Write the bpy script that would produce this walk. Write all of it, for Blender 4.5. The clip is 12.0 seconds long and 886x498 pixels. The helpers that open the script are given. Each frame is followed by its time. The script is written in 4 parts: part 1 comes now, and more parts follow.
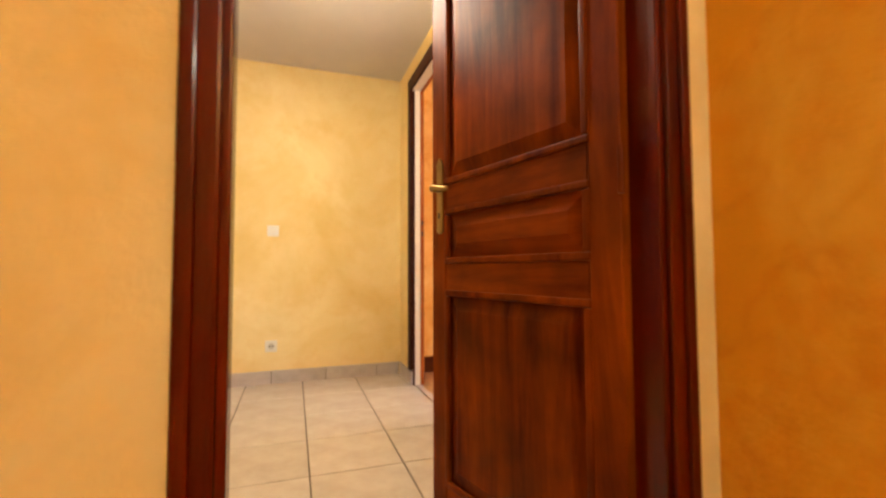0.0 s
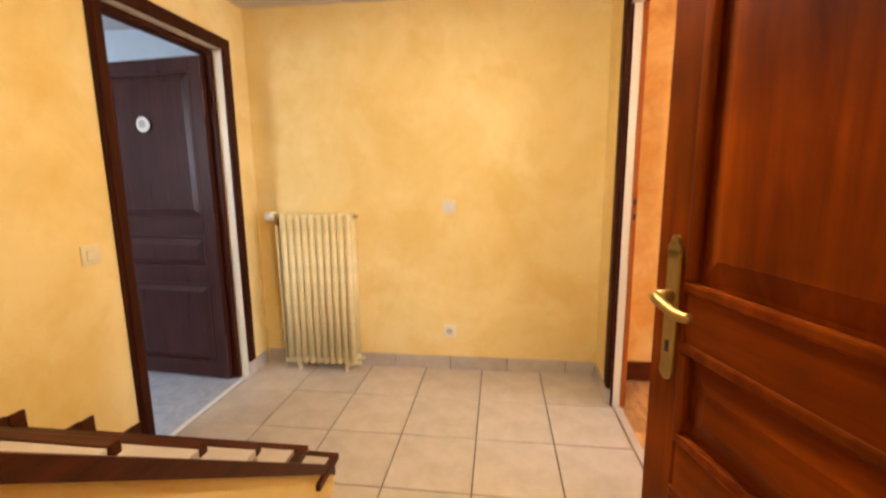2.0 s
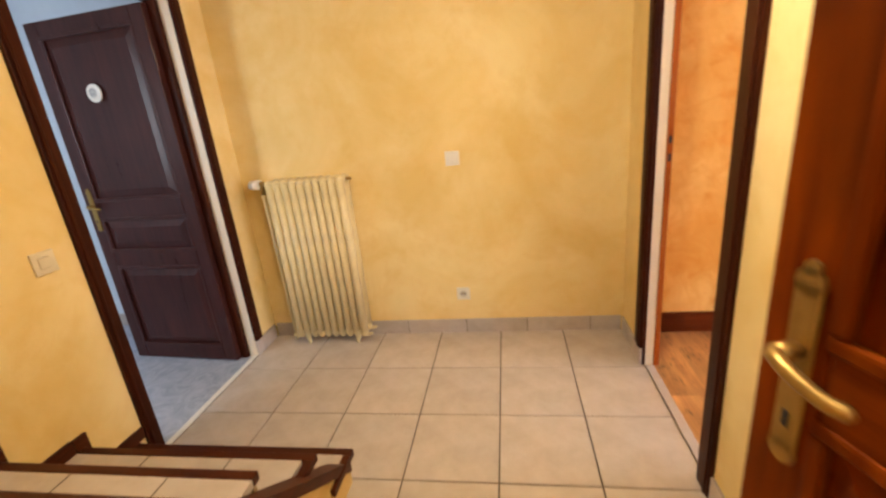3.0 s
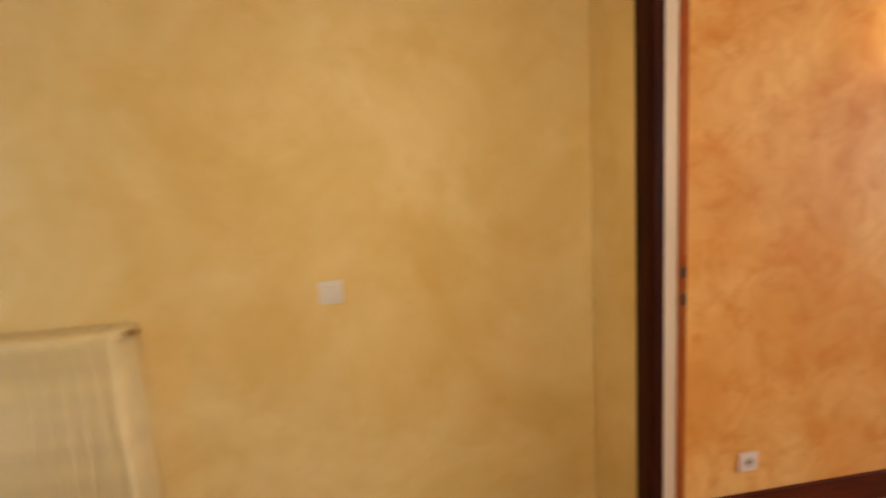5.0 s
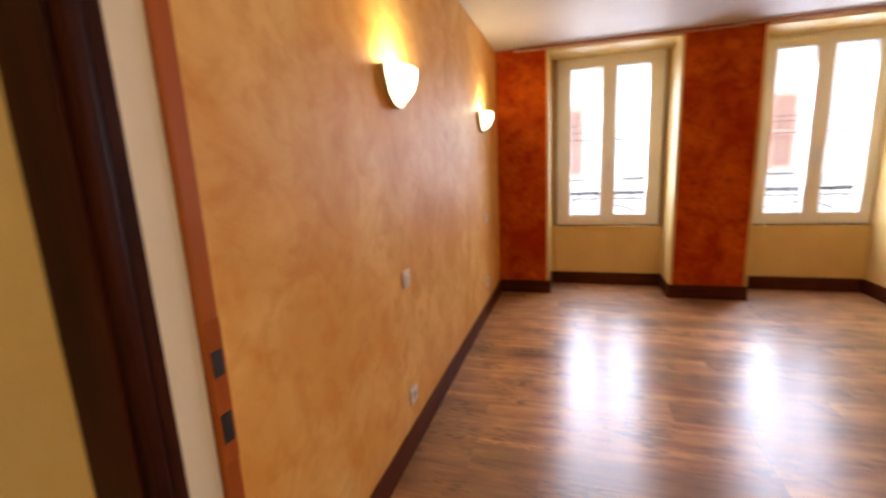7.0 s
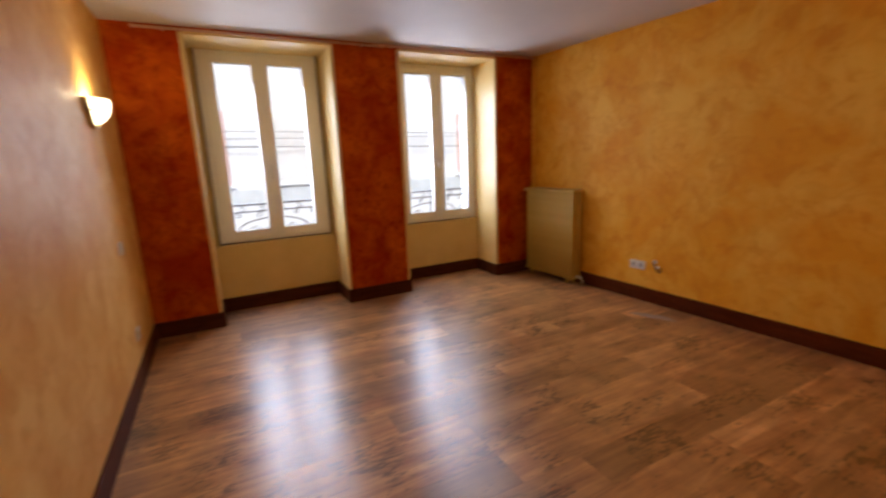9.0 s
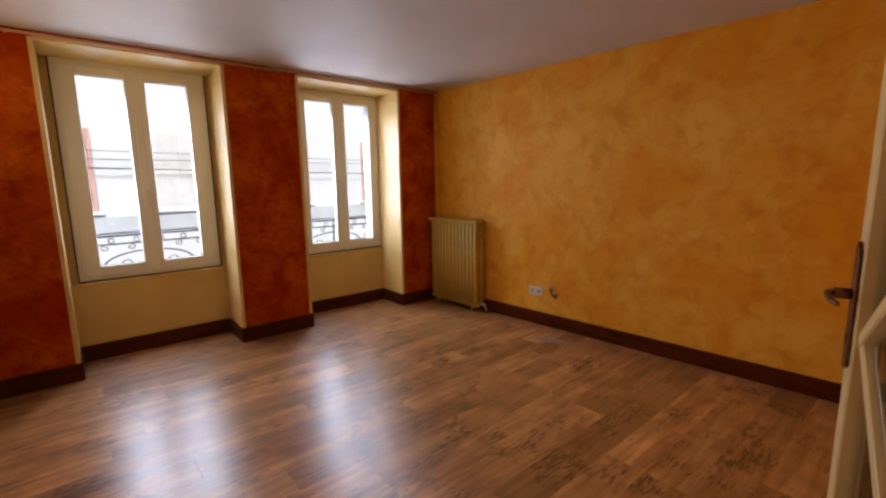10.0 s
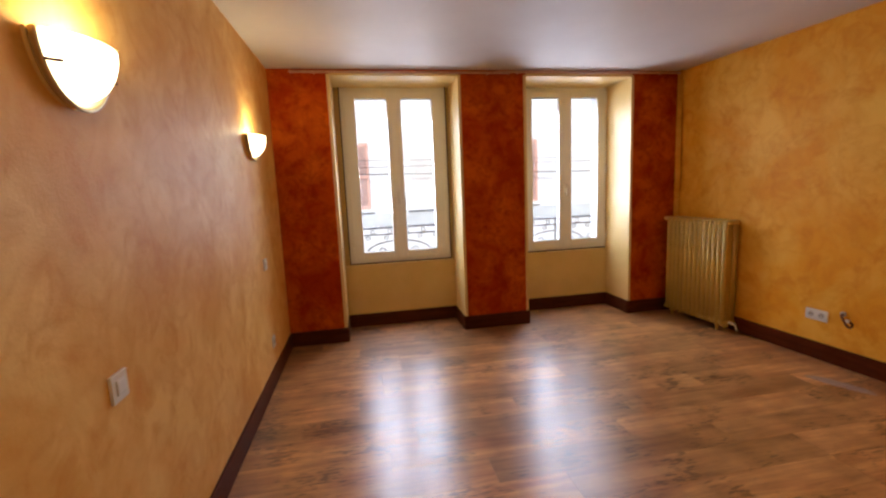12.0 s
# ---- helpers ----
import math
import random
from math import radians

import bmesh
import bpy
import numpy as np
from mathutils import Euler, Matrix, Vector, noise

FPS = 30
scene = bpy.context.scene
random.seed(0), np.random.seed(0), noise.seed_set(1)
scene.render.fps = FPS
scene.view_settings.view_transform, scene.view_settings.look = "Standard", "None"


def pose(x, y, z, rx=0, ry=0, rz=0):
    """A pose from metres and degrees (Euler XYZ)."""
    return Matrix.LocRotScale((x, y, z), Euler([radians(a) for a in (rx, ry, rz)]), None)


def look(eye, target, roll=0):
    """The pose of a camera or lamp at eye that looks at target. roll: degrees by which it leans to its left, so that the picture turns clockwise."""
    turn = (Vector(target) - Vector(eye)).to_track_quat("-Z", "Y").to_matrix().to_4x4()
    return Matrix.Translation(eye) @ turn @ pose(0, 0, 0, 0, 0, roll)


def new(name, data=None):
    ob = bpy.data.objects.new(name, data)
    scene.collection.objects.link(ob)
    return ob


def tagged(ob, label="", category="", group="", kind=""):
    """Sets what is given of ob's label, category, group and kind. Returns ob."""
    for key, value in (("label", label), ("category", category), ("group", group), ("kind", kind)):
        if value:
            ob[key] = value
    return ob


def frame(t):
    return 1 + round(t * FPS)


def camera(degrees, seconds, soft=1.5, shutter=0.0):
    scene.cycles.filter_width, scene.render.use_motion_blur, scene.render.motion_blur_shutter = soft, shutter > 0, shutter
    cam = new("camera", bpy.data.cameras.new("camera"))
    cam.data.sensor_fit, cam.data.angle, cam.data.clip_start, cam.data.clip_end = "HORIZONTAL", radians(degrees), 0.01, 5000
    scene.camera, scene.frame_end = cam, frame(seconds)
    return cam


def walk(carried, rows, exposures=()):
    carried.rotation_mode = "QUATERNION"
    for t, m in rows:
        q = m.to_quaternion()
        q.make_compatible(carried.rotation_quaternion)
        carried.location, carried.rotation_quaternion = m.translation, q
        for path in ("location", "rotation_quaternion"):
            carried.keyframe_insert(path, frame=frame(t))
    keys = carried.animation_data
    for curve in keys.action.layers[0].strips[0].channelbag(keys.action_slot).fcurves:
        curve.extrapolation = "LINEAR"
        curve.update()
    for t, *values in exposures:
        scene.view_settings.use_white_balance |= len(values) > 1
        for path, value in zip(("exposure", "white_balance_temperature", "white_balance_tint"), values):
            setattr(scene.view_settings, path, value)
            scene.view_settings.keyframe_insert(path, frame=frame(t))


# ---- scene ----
cam = camera(91.2, 12.0, soft=2.4, shutter=0.6)
PATH = [
    (0, (-0.068, 0.235, 0.815), (0.58, 2.125, 0.91), -0.2),
    (0.5, (0.003, 0.385, 0.975), (0.526, 2.314, 0.905), -0.8),
    (1, (0.065, 0.543, 1.084), (0.305, 2.529, 1.103), 0.5),
    (1.5, (0.105, 0.702, 1.183), (-0.051, 2.693, 1.09), -1.9),
    (2, (0.099, 0.855, 1.29), (-0.153, 2.812, 0.963), -0.6),
    (2.5, (0.085, 0.958, 1.367), (-0.136, 2.854, 0.769), -5.2),
    (3, (0.088, 1.154, 1.374), (-0.222, 3.032, 0.76), -5.7),
    (3.2, (0.08, 1.228, 1.393), (-0.256, 3.129, 0.871), -4.8),
    (4.8, (-0.07, 2.003, 1.411), (0.009, 3.981, 1.122), -4.5),
    (5, (-0.024, 2.132, 1.412), (0.242, 4.098, 1.159), -3.5),
    (5.5, (0.103, 2.386, 1.401), (0.989, 4.162, 1.151), -2.0),
    (6, (0.162, 2.554, 1.413), (1.59, 3.932, 1.162), -2.2),
    (6.5, (0.319, 2.726, 1.376), (2.039, 3.701, 1.073), -4.5),
    (7, (0.451, 2.859, 1.353), (2.328, 3.431, 0.969), -2.7),
    (7.2, (0.48, 2.906, 1.357), (2.39, 3.298, 0.911), -3.5),
    (9, (0.858, 3.017, 1.357), (2.597, 2.121, 0.942), -2.2),
    (9.5, (0.913, 3.003, 1.387), (2.475, 1.807, 1.025), -1.3),
    (10, (0.905, 2.98, 1.381), (2.421, 1.712, 1.075), -0.9),
    (10.5, (0.921, 2.992, 1.367), (2.639, 2.01, 1.076), -2.4),
    (11, (0.933, 2.941, 1.357), (2.805, 2.31, 1.044), -2.3),
    (11.5, (0.944, 2.93, 1.36), (2.893, 2.564, 1.098), -2.5),
    (12, (0.942, 2.886, 1.358), (2.89, 2.532, 1.079), -2.4),
]
walk(cam, [(t, look(eye, target, roll)) for t, eye, target, roll in PATH],
     [(0.0, 1.74), (1.5, 1.82), (2.2, 1.62), (3.2, 1.48), (4.8, 0.95), (6.0, 0.70), (7.2, 0.45), (9.0, -0.14), (10.0, -0.27), (10.5, -0.13), (11.0, -0.05), (12.0, -0.01)])

# ---- world, sun, lamps ----
world = bpy.data.worlds.new("world")
scene.world = world
world.use_nodes = True
wn = world.node_tree.nodes
sky = wn.new("ShaderNodeTexSky")
sky.sky_type = "NISHITA"
sky.sun_disc = False
sky.sun_elevation = radians(44)
sky.sun_rotation = radians(284)
sky.air_density, sky.dust_density = 1.2, 4.0
wn["Background"].inputs["Strength"].default_value = 0.15
world.node_tree.links.new(sky.outputs[0], wn["Background"].inputs["Color"])


def lamp(kind, name, m, energy, color, **settings):
    data = bpy.data.lights.new(name, kind)
    data.energy, data.color = energy, color
    for key, value in settings.items():
        if key == "size":
            data.shape, data.size, data.size_y = "RECTANGLE", value[0], value[1]
        elif key == "radius":
            data.shadow_soft_size = value
        elif key == "spread":
            data.spread = radians(value)
        elif key == "angle":
            data.angle = radians(value)
    ob = new(name, data)
    ob.matrix_world = m
    return ob


WARM = (1.0, 0.85, 0.64)
DAY = (0.73, 0.80, 1.0)
lamp("SUN", "sun", look((-6, 4, 16), (10, 0, 0)), 4.4, (0.95, 0.97, 1.0), angle=15)
lamp("AREA", "window_daylight_a", look((5.82, 2.52, 1.47), (2.4, 2.0, -0.93)), 72, DAY, size=(1.0, 1.48), spread=160)
lamp("AREA", "window_daylight_b", look((5.82, 0.74, 1.47), (2.4, 0.45, -0.93)), 92, DAY, size=(1.0, 1.48), spread=168)
# added lamp for an unseen bathroom window; no opening is built
lamp("AREA", "bathroom_daylight", look((-2.75, 1.30, 1.5), (-2.4, 3.4, 1.0)), 9.5, (0.82, 0.90, 1.0), size=(0.7, 1.0))
lamp("POINT", "landing_bulb", pose(0.05, 2.08, 2.04), 8.9, WARM, radius=0.10)
lamp("AREA", "landing_dome_glow", pose(0.05, 2.08, 2.245), 5.7, WARM, size=(0.20, 0.20))
# unseen lamp added to light the stairwell walls
lamp("POINT", "stair_added_bulb", pose(0.42, -1.05, 1.95), 14.0, (1.0, 0.95, 0.80), radius=0.09)
lamp("POINT", "sconce_bulb_a", pose(2.232, 3.528, 1.752), 6.2, (1.0, 0.81, 0.43), radius=0.03)
lamp("POINT", "sconce_bulb_b", pose(4.06, 3.528, 1.752), 4.8, (1.0, 0.81, 0.43), radius=0.03)


# ---- materials ----
def material(name, color, rough=0.6, metal=0.0, spots=None, spot_scale=6.0, grain=120.0, bump=0.15, distort=0.0,
             stretch=(1, 1, 1), vary=0.0, spec=0.5, lo=0.35, hi=0.65, coat=0.0):
    """A two-scale procedural surface: broad blotches between color and spots, fine grain in the relief and the gloss."""
    mat = bpy.data.materials.new(name)
    mat.use_nodes = True
    nt = mat.node_tree
    n, link = nt.nodes, nt.links.new
    bsdf = n["Principled BSDF"]
    bsdf.inputs["Metallic"].default_value = metal
    bsdf.inputs["Specular IOR Level"].default_value = spec
    bsdf.inputs["Coat Weight"].default_value = coat
    bsdf.inputs["Coat Roughness"].default_value = 0.12
    coord = n.new("ShaderNodeTexCoord")
    mapping = n.new("ShaderNodeMapping")
    mapping.inputs["Scale"].default_value = stretch
    link(coord.outputs["Object"], mapping.inputs["Vector"])
    broad = n.new("ShaderNodeTexNoise")
    broad.inputs["Scale"].default_value = spot_scale
    broad.inputs["Detail"].default_value = 6.0
    broad.inputs["Roughness"].default_value = 0.62
    broad.inputs["Distortion"].default_value = distort
    link(mapping.outputs[0], broad.inputs["Vector"])
    ramp = n.new("ShaderNodeValToRGB")
    ramp.color_ramp.elements[0].position, ramp.color_ramp.elements[1].position = lo, hi
    ramp.color_ramp.elements[0].color = (*color, 1)
    ramp.color_ramp.elements[1].color = (*(spots or [c * 0.86 for c in color]), 1)
    link(broad.outputs["Fac"], ramp.inputs["Fac"])
    out = ramp.outputs["Color"]
    if vary:
        info = n.new("ShaderNodeObjectInfo")
        hsv = n.new("ShaderNodeHueSaturation")
        span = n.new("ShaderNodeMapRange")
        span.inputs["To Min"].default_value, span.inputs["To Max"].default_value = 1 - vary, 1 + vary
        link(info.outputs["Random"], span.inputs["Value"])
        link(span.outputs[0], hsv.inputs["Value"])
        link(out, hsv.inputs["Color"])
        out = hsv.outputs["Color"]
    link(out, bsdf.inputs["Base Color"])
    fine = n.new("ShaderNodeTexNoise")
    fine.inputs["Scale"].default_value = grain
    fine.inputs["Detail"].default_value = 4.0
    link(mapping.outputs[0], fine.inputs["Vector"])
    gloss = n.new("ShaderNodeMapRange")
    gloss.inputs["To Min"].default_value, gloss.inputs["To Max"].default_value = max(0.02, rough - 0.07), min(1, rough + 0.07)
    link(broad.outputs["Fac"], gloss.inputs["Value"])
    link(gloss.outputs[0], bsdf.inputs["Roughness"])
    relief = n.new("ShaderNodeBump")
    relief.inputs["Strength"].default_value = bump
    relief.inputs["Distance"].default_value = 0.004
    link(fine.outputs["Fac"], relief.inputs["Height"])
    link(relief.outputs[0], bsdf.inputs["Normal"])
    return mat


def sponged(name, base, light, dark, rough=0.68, scale=2.6, veins=0.5, soft=0.155, relief=0.22, spec=0.2, creases=0.45):
    """Sponged and ragged decorative plaster: clouds, small crumpled marks and fine grit."""
    mat = bpy.data.materials.new(name)
    mat.use_nodes = True
    nt = mat.node_tree
    n, link = nt.nodes, nt.links.new
    bsdf = n["Principled BSDF"]
    coord = n.new("ShaderNodeTexCoord")

    def cloud(s, detail, distortion):
        tex = n.new("ShaderNodeTexNoise")
        tex.inputs["Scale"].default_value, tex.inputs["Detail"].default_value = s, detail
        tex.inputs["Roughness"].default_value = 0.6
        tex.inputs["Distortion"].default_value = distortion
        link(coord.outputs["Object"], tex.inputs["Vector"])
        return tex.outputs["Fac"]

    def ramp(source, a, b):
        r = n.new("ShaderNodeMapRange")
        r.inputs["From Min"].default_value, r.inputs["From Max"].default_value = a, b
        link(source, r.inputs["Value"])
        return r.outputs[0]

    def mix(fac, a, b):
        m = n.new("ShaderNodeMix")
        m.data_type = "RGBA"
        link(fac, m.inputs["Factor"])
        for socket, value in ((m.inputs[6], a), (m.inputs[7], b)):
            if isinstance(value, tuple):
                socket.default_value = (*value, 1)
            else:
                link(value, socket)
        return m.outputs[2]

    big = cloud(scale, 5, 0.6)
    small = cloud(scale * 3.6, 6, 0.35 if soft > 0.12 else 0.6)
    grit = cloud(90, 4, 0)
    col = mix(ramp(big, 0.505 - soft, 0.505 + soft), base, light)
    crumple = n.new("ShaderNodeMath")
    crumple.operation = "MULTIPLY"
    crumple.inputs[1].default_value = veins
    link(ramp(small, 0.50, 0.57 + soft), crumple.inputs[0])
    col = mix(crumple.outputs[0], col, dark)
    # thin wandering creases where the wet coat was ragged
    ridge = cloud(scale * 1.9, 2.5, 0.7)
    off = n.new("ShaderNodeMath")
    off.operation = "SUBTRACT"
    off.inputs[1].default_value = 0.5
    link(ridge, off.inputs[0])
    away = n.new("ShaderNodeMath")
    away.operation = "ABSOLUTE"
    link(off.outputs[0], away.inputs[0])
    crease = n.new("ShaderNodeMath")
    crease.operation = "MULTIPLY"
    crease.inputs[1].default_value = veins * creases
    link(ramp(away.outputs[0], 0.075, 0.0), crease.inputs[0])
    col = mix(crease.outputs[0], col, dark)
    link(col, bsdf.inputs["Base Color"])
    bsdf.inputs["Roughness"].default_value = rough
    bsdf.inputs["Specular IOR Level"].default_value = spec
    height = n.new("ShaderNodeMath")
    height.operation = "ADD"
    link(small, height.inputs[0])
    link(grit, height.inputs[1])
    bump = n.new("ShaderNodeBump")
    bump.inputs["Strength"].default_value, bump.inputs["Distance"].default_value = relief, 0.006
    link(height.outputs[0], bump.inputs["Height"])
    link(bump.outputs[0], bsdf.inputs["Normal"])
    return mat


def wood(name, dark, light, rough=0.35, along=2, grain=9.0, vary=0.0, coat=0.0, knots=0.25, flecks=0.0, spec=0.5, coat_rough=0.15, ior=1.5, brushed=0.0, relief=0.12):
    """Grain that runs along one axis of the object, with cloudy stain over it."""
    mat = bpy.data.materials.new(name)
    mat.use_nodes = True
    nt = mat.node_tree
    n, link = nt.nodes, nt.links.new
    bsdf = n["Principled BSDF"]
    coord = n.new("ShaderNodeTexCoord")
    info = n.new("ShaderNodeObjectInfo")
    shift = n.new("ShaderNodeVectorMath")
    shift.operation = "MULTIPLY_ADD"
    link(info.outputs["Random"], shift.inputs[0])
    shift.inputs[1].default_value = (7.3, 3.1, 11.7)
    link(coord.outputs["Object"], shift.inputs[2])
    mapping = n.new("ShaderNodeMapping")
    s = [grain, grain, grain]
    s[along] = grain * 0.09
    mapping.inputs["Scale"].default_value = s
    link(shift.outputs[0], mapping.inputs["Vector"])
    lines = n.new("ShaderNodeTexNoise")
    lines.inputs["Scale"].default_value, lines.inputs["Detail"].default_value = 2.2, 8
    lines.inputs["Roughness"].default_value, lines.inputs["Distortion"].default_value = 0.65, 0.5
    link(mapping.outputs[0], lines.inputs["Vector"])
    stain = n.new("ShaderNodeTexNoise")
    stain.inputs["Scale"].default_value, stain.inputs["Detail"].default_value = 5.0, 3
    link(shift.outputs[0], stain.inputs["Vector"])
    ramp = n.new("ShaderNodeValToRGB")
    ramp.color_ramp.elements[0].position, ramp.color_ramp.elements[1].position = 0.32, 0.68
    ramp.color_ramp.elements[0].color, ramp.color_ramp.elements[1].color = (*dark, 1), (*light, 1)
    link(lines.outputs["Fac"], ramp.inputs["Fac"])
    hsv = n.new("ShaderNodeHueSaturation")
    link(ramp.outputs[0], hsv.inputs["Color"])
    span = n.new("ShaderNodeMapRange")
    span.inputs["To Min"].default_value, span.inputs["To Max"].default_value = 1 - knots, 1 + knots
    link(stain.outputs["Fac"], span.inputs["Value"])
    value = span.outputs[0]
    if vary:
        own = n.new("ShaderNodeMapRange")
        own.inputs["To Min"].default_value, own.inputs["To Max"].default_value = 1 - vary, 1 + vary
        link(info.outputs["Random"], own.inputs["Value"])
        both = n.new("ShaderNodeMath")
        both.operation = "MULTIPLY"
        link(value, both.inputs[0])
        link(own.outputs[0], both.inputs[1])
        value = both.outputs[0]
    if flecks:
        marks = n.new("ShaderNodeTexNoise")
        marks.inputs["Scale"].default_value, marks.inputs["Detail"].default_value = 5.0, 4
        dashes = n.new("ShaderNodeMapping")
        dashes.inputs["Scale"].default_value = [v * 1.9 if k != along else grain * 0.42 for k, v in enumerate(s)]
        link(shift.outputs[0], dashes.inputs["Vector"])
        link(dashes.outputs[0], marks.inputs["Vector"])
        patch = n.new("ShaderNodeTexNoise")
        patch.inputs["Scale"].default_value = 3.5
        link(shift.outputs[0], patch.inputs["Vector"])
        where = n.new("ShaderNodeMath")
        where.operation = "MULTIPLY"
        link(marks.outputs["Fac"], where.inputs[0])
        link(patch.outputs["Fac"], where.inputs[1])
        cut = n.new("ShaderNodeMapRange")
        cut.inputs["From Min"].default_value, cut.inputs["From Max"].default_value = 0.29, 0.38
        cut.inputs["To Min"].default_value, cut.inputs["To Max"].default_value = 1.0, 1.0 - flecks
        link(where.outputs[0], cut.inputs["Value"])
        worn = n.new("ShaderNodeMath")
        worn.operation = "MULTIPLY"
        link(value, worn.inputs[0])
        link(cut.outputs[0], worn.inputs[1])
        value = worn.outputs[0]
    link(value, hsv.inputs["Value"])
    link(hsv.outputs[0], bsdf.inputs["Base Color"])
    gloss = n.new("ShaderNodeMapRange")
    gloss.inputs["To Min"].default_value, gloss.inputs["To Max"].default_value = max(0.03, rough - 0.08), rough + 0.08
    link(lines.outputs["Fac"], gloss.inputs["Value"])
    link(gloss.outputs[0], bsdf.inputs["Roughness"])
    bsdf.inputs["Coat Weight"].default_value = coat
    bsdf.inputs["Coat Roughness"].default_value = coat_rough
    bsdf.inputs["IOR"].default_value = ior
    if brushed:
        # fine pressed grain spreads the gloss across the planks
        bsdf.inputs["Anisotropic"].default_value = brushed
        across = n.new("ShaderNodeCombineXYZ")
        across.inputs[0].default_value = 1.0
        link(across.outputs[0], bsdf.inputs["Tangent"])
    bsdf.inputs["Specular IOR Level"].default_value = spec
    bump = n.new("ShaderNodeBump")
    bump.inputs["Strength"].default_value, bump.inputs["Distance"].default_value = relief, 0.002
    link(lines.outputs["Fac"], bump.inputs["Height"])
    link(bump.outputs[0], bsdf.inputs["Normal"])
    return mat


def glowing(name, color, strength):
    mat = bpy.data.materials.new(name)
    mat.use_nodes = True
    bsdf = mat.node_tree.nodes["Principled BSDF"]
    bsdf.inputs["Base Color"].default_value = (0.9, 0.88, 0.8, 1)
    bsdf.inputs["Roughness"].default_value = 0.35
    bsdf.inputs["Emission Color"].default_value = (*color, 1)
    bsdf.inputs["Emission Strength"].default_value = strength
    return mat


def glazing(name, tint=(1, 1, 1)):
    mat = bpy.data.materials.new(name)
    mat.use_nodes = True
    nt = mat.node_tree
    n, link = nt.nodes, nt.links.new
    n.remove(n["Principled BSDF"])
    clear = n.new("ShaderNodeBsdfTransparent")
    clear.inputs[0].default_value = (*tint, 1)
    shine = n.new("ShaderNodeBsdfGlossy")
    shine.inputs["Roughness"].default_value = 0.02
    fres = n.new("ShaderNodeFresnel")
    fres.inputs["IOR"].default_value = 1.45
    mixer = n.new("ShaderNodeMixShader")
    link(fres.outputs[0], mixer.inputs[0])
    link(clear.outputs[0], mixer.inputs[1])
    link(shine.outputs[0], mixer.inputs[2])
    link(mixer.outputs[0], n["Material Output"].inputs["Surface"])
    return mat


M_YELLOW = sponged("yellow_sponged_plaster", (0.77, 0.555, 0.205), (0.86, 0.68, 0.335), (0.71, 0.44, 0.110), scale=1.8, veins=0.32, creases=0.15)
M_PEACH = sponged("peach_sponged_plaster", (0.75, 0.385, 0.088), (0.87, 0.550, 0.178), (0.65, 0.255, 0.034), rough=0.52, scale=2.2, veins=0.55, soft=0.11, relief=0.24, spec=0.13)
M_RED = sponged("rust_red_ragged_plaster", (0.41, 0.041, 0.0016), (0.60, 0.118, 0.005), (0.25, 0.016, 0.0007), rough=0.55, scale=3.4, veins=0.62, soft=0.13, relief=0.7, spec=0.06)
M_GOLD = sponged("golden_sponged_plaster", (0.84, 0.375, 0.022), (0.92, 0.53, 0.075), (0.70, 0.245, 0.007), rough=0.55, scale=2.0, veins=0.55, soft=0.11, relief=0.30, spec=0.2)
M_CREAM = material("cream_paint", (0.78, 0.57, 0.23), 0.45, spot_scale=3, bump=0.06, spots=(0.72, 0.51, 0.19))
M_CEIL = material("white_ceiling_paint", (0.64, 0.60, 0.575), 0.62, spot_scale=2, bump=0.05, spots=(0.60, 0.56, 0.54), grain=60)
M_REVEAL = material("off_white_reveal_paint", (0.80, 0.71, 0.57), 0.45, spot_scale=3, bump=0.05, spots=(0.75, 0.65, 0.50))
M_BLUEWALL = material("pale_blue_wall_paint", (0.66, 0.73, 0.80), 0.6, spot_scale=2, bump=0.05)
M_BLUEFLOOR = material("grey_blue_marbled_vinyl", (0.30, 0.33, 0.40), 0.35, spots=(0.46, 0.48, 0.54), spot_scale=9, distort=2.2, bump=0.03)
M_GROUT = material("dark_grout", (0.085, 0.060, 0.038), 0.9, spot_scale=30, bump=0.3)
M_TILE = material("beige_glazed_floor_tile", (0.56, 0.48, 0.40), 0.25, spots=(0.48, 0.40, 0.32), spot_scale=7, grain=180, bump=0.04, vary=0.05)
M_SKIRT = material("greige_skirting_tile", (0.50, 0.43, 0.38), 0.3, spots=(0.42, 0.35, 0.30), spot_scale=9, bump=0.04, vary=0.06)
M_DARKWOOD = wood("dark_stained_wood", (0.020, 0.0040, 0.0014), (0.060, 0.0125, 0.0040), 0.45, along=2, grain=14, spec=0.1)
M_DARKWOOD_X = wood("dark_stained_wood_across", (0.034, 0.0075, 0.003), (0.085, 0.020, 0.007), 0.42, along=0, grain=14, spec=0.14)
M_DARKWOOD_Y = wood("dark_stained_wood_deep", (0.034, 0.0075, 0.003), (0.085, 0.020, 0.007), 0.42, along=1, grain=14, spec=0.14)
M_PLUMDOOR = wood("black_brown_varnished_door", (0.030, 0.0070, 0.0050), (0.064, 0.017, 0.013), 0.30, along=2, grain=12, spec=0.3)
M_REDWOOD = wood("red_mahogany_varnish", (0.060, 0.0046, 0.0002), (0.235, 0.045, 0.0008), 0.42, along=2, grain=5, spec=0.06, knots=1.0)
M_REDWOOD_X = wood("red_mahogany_varnish_across", (0.060, 0.0046, 0.0002), (0.235, 0.045, 0.0008), 0.42, along=0, grain=5, spec=0.06, knots=1.0)
M_ORANGEWOOD = wood("orange_stained_jamb", (0.30, 0.062, 0.008), (0.42, 0.110, 0.018), 0.45, along=2, grain=12, spec=0.15)
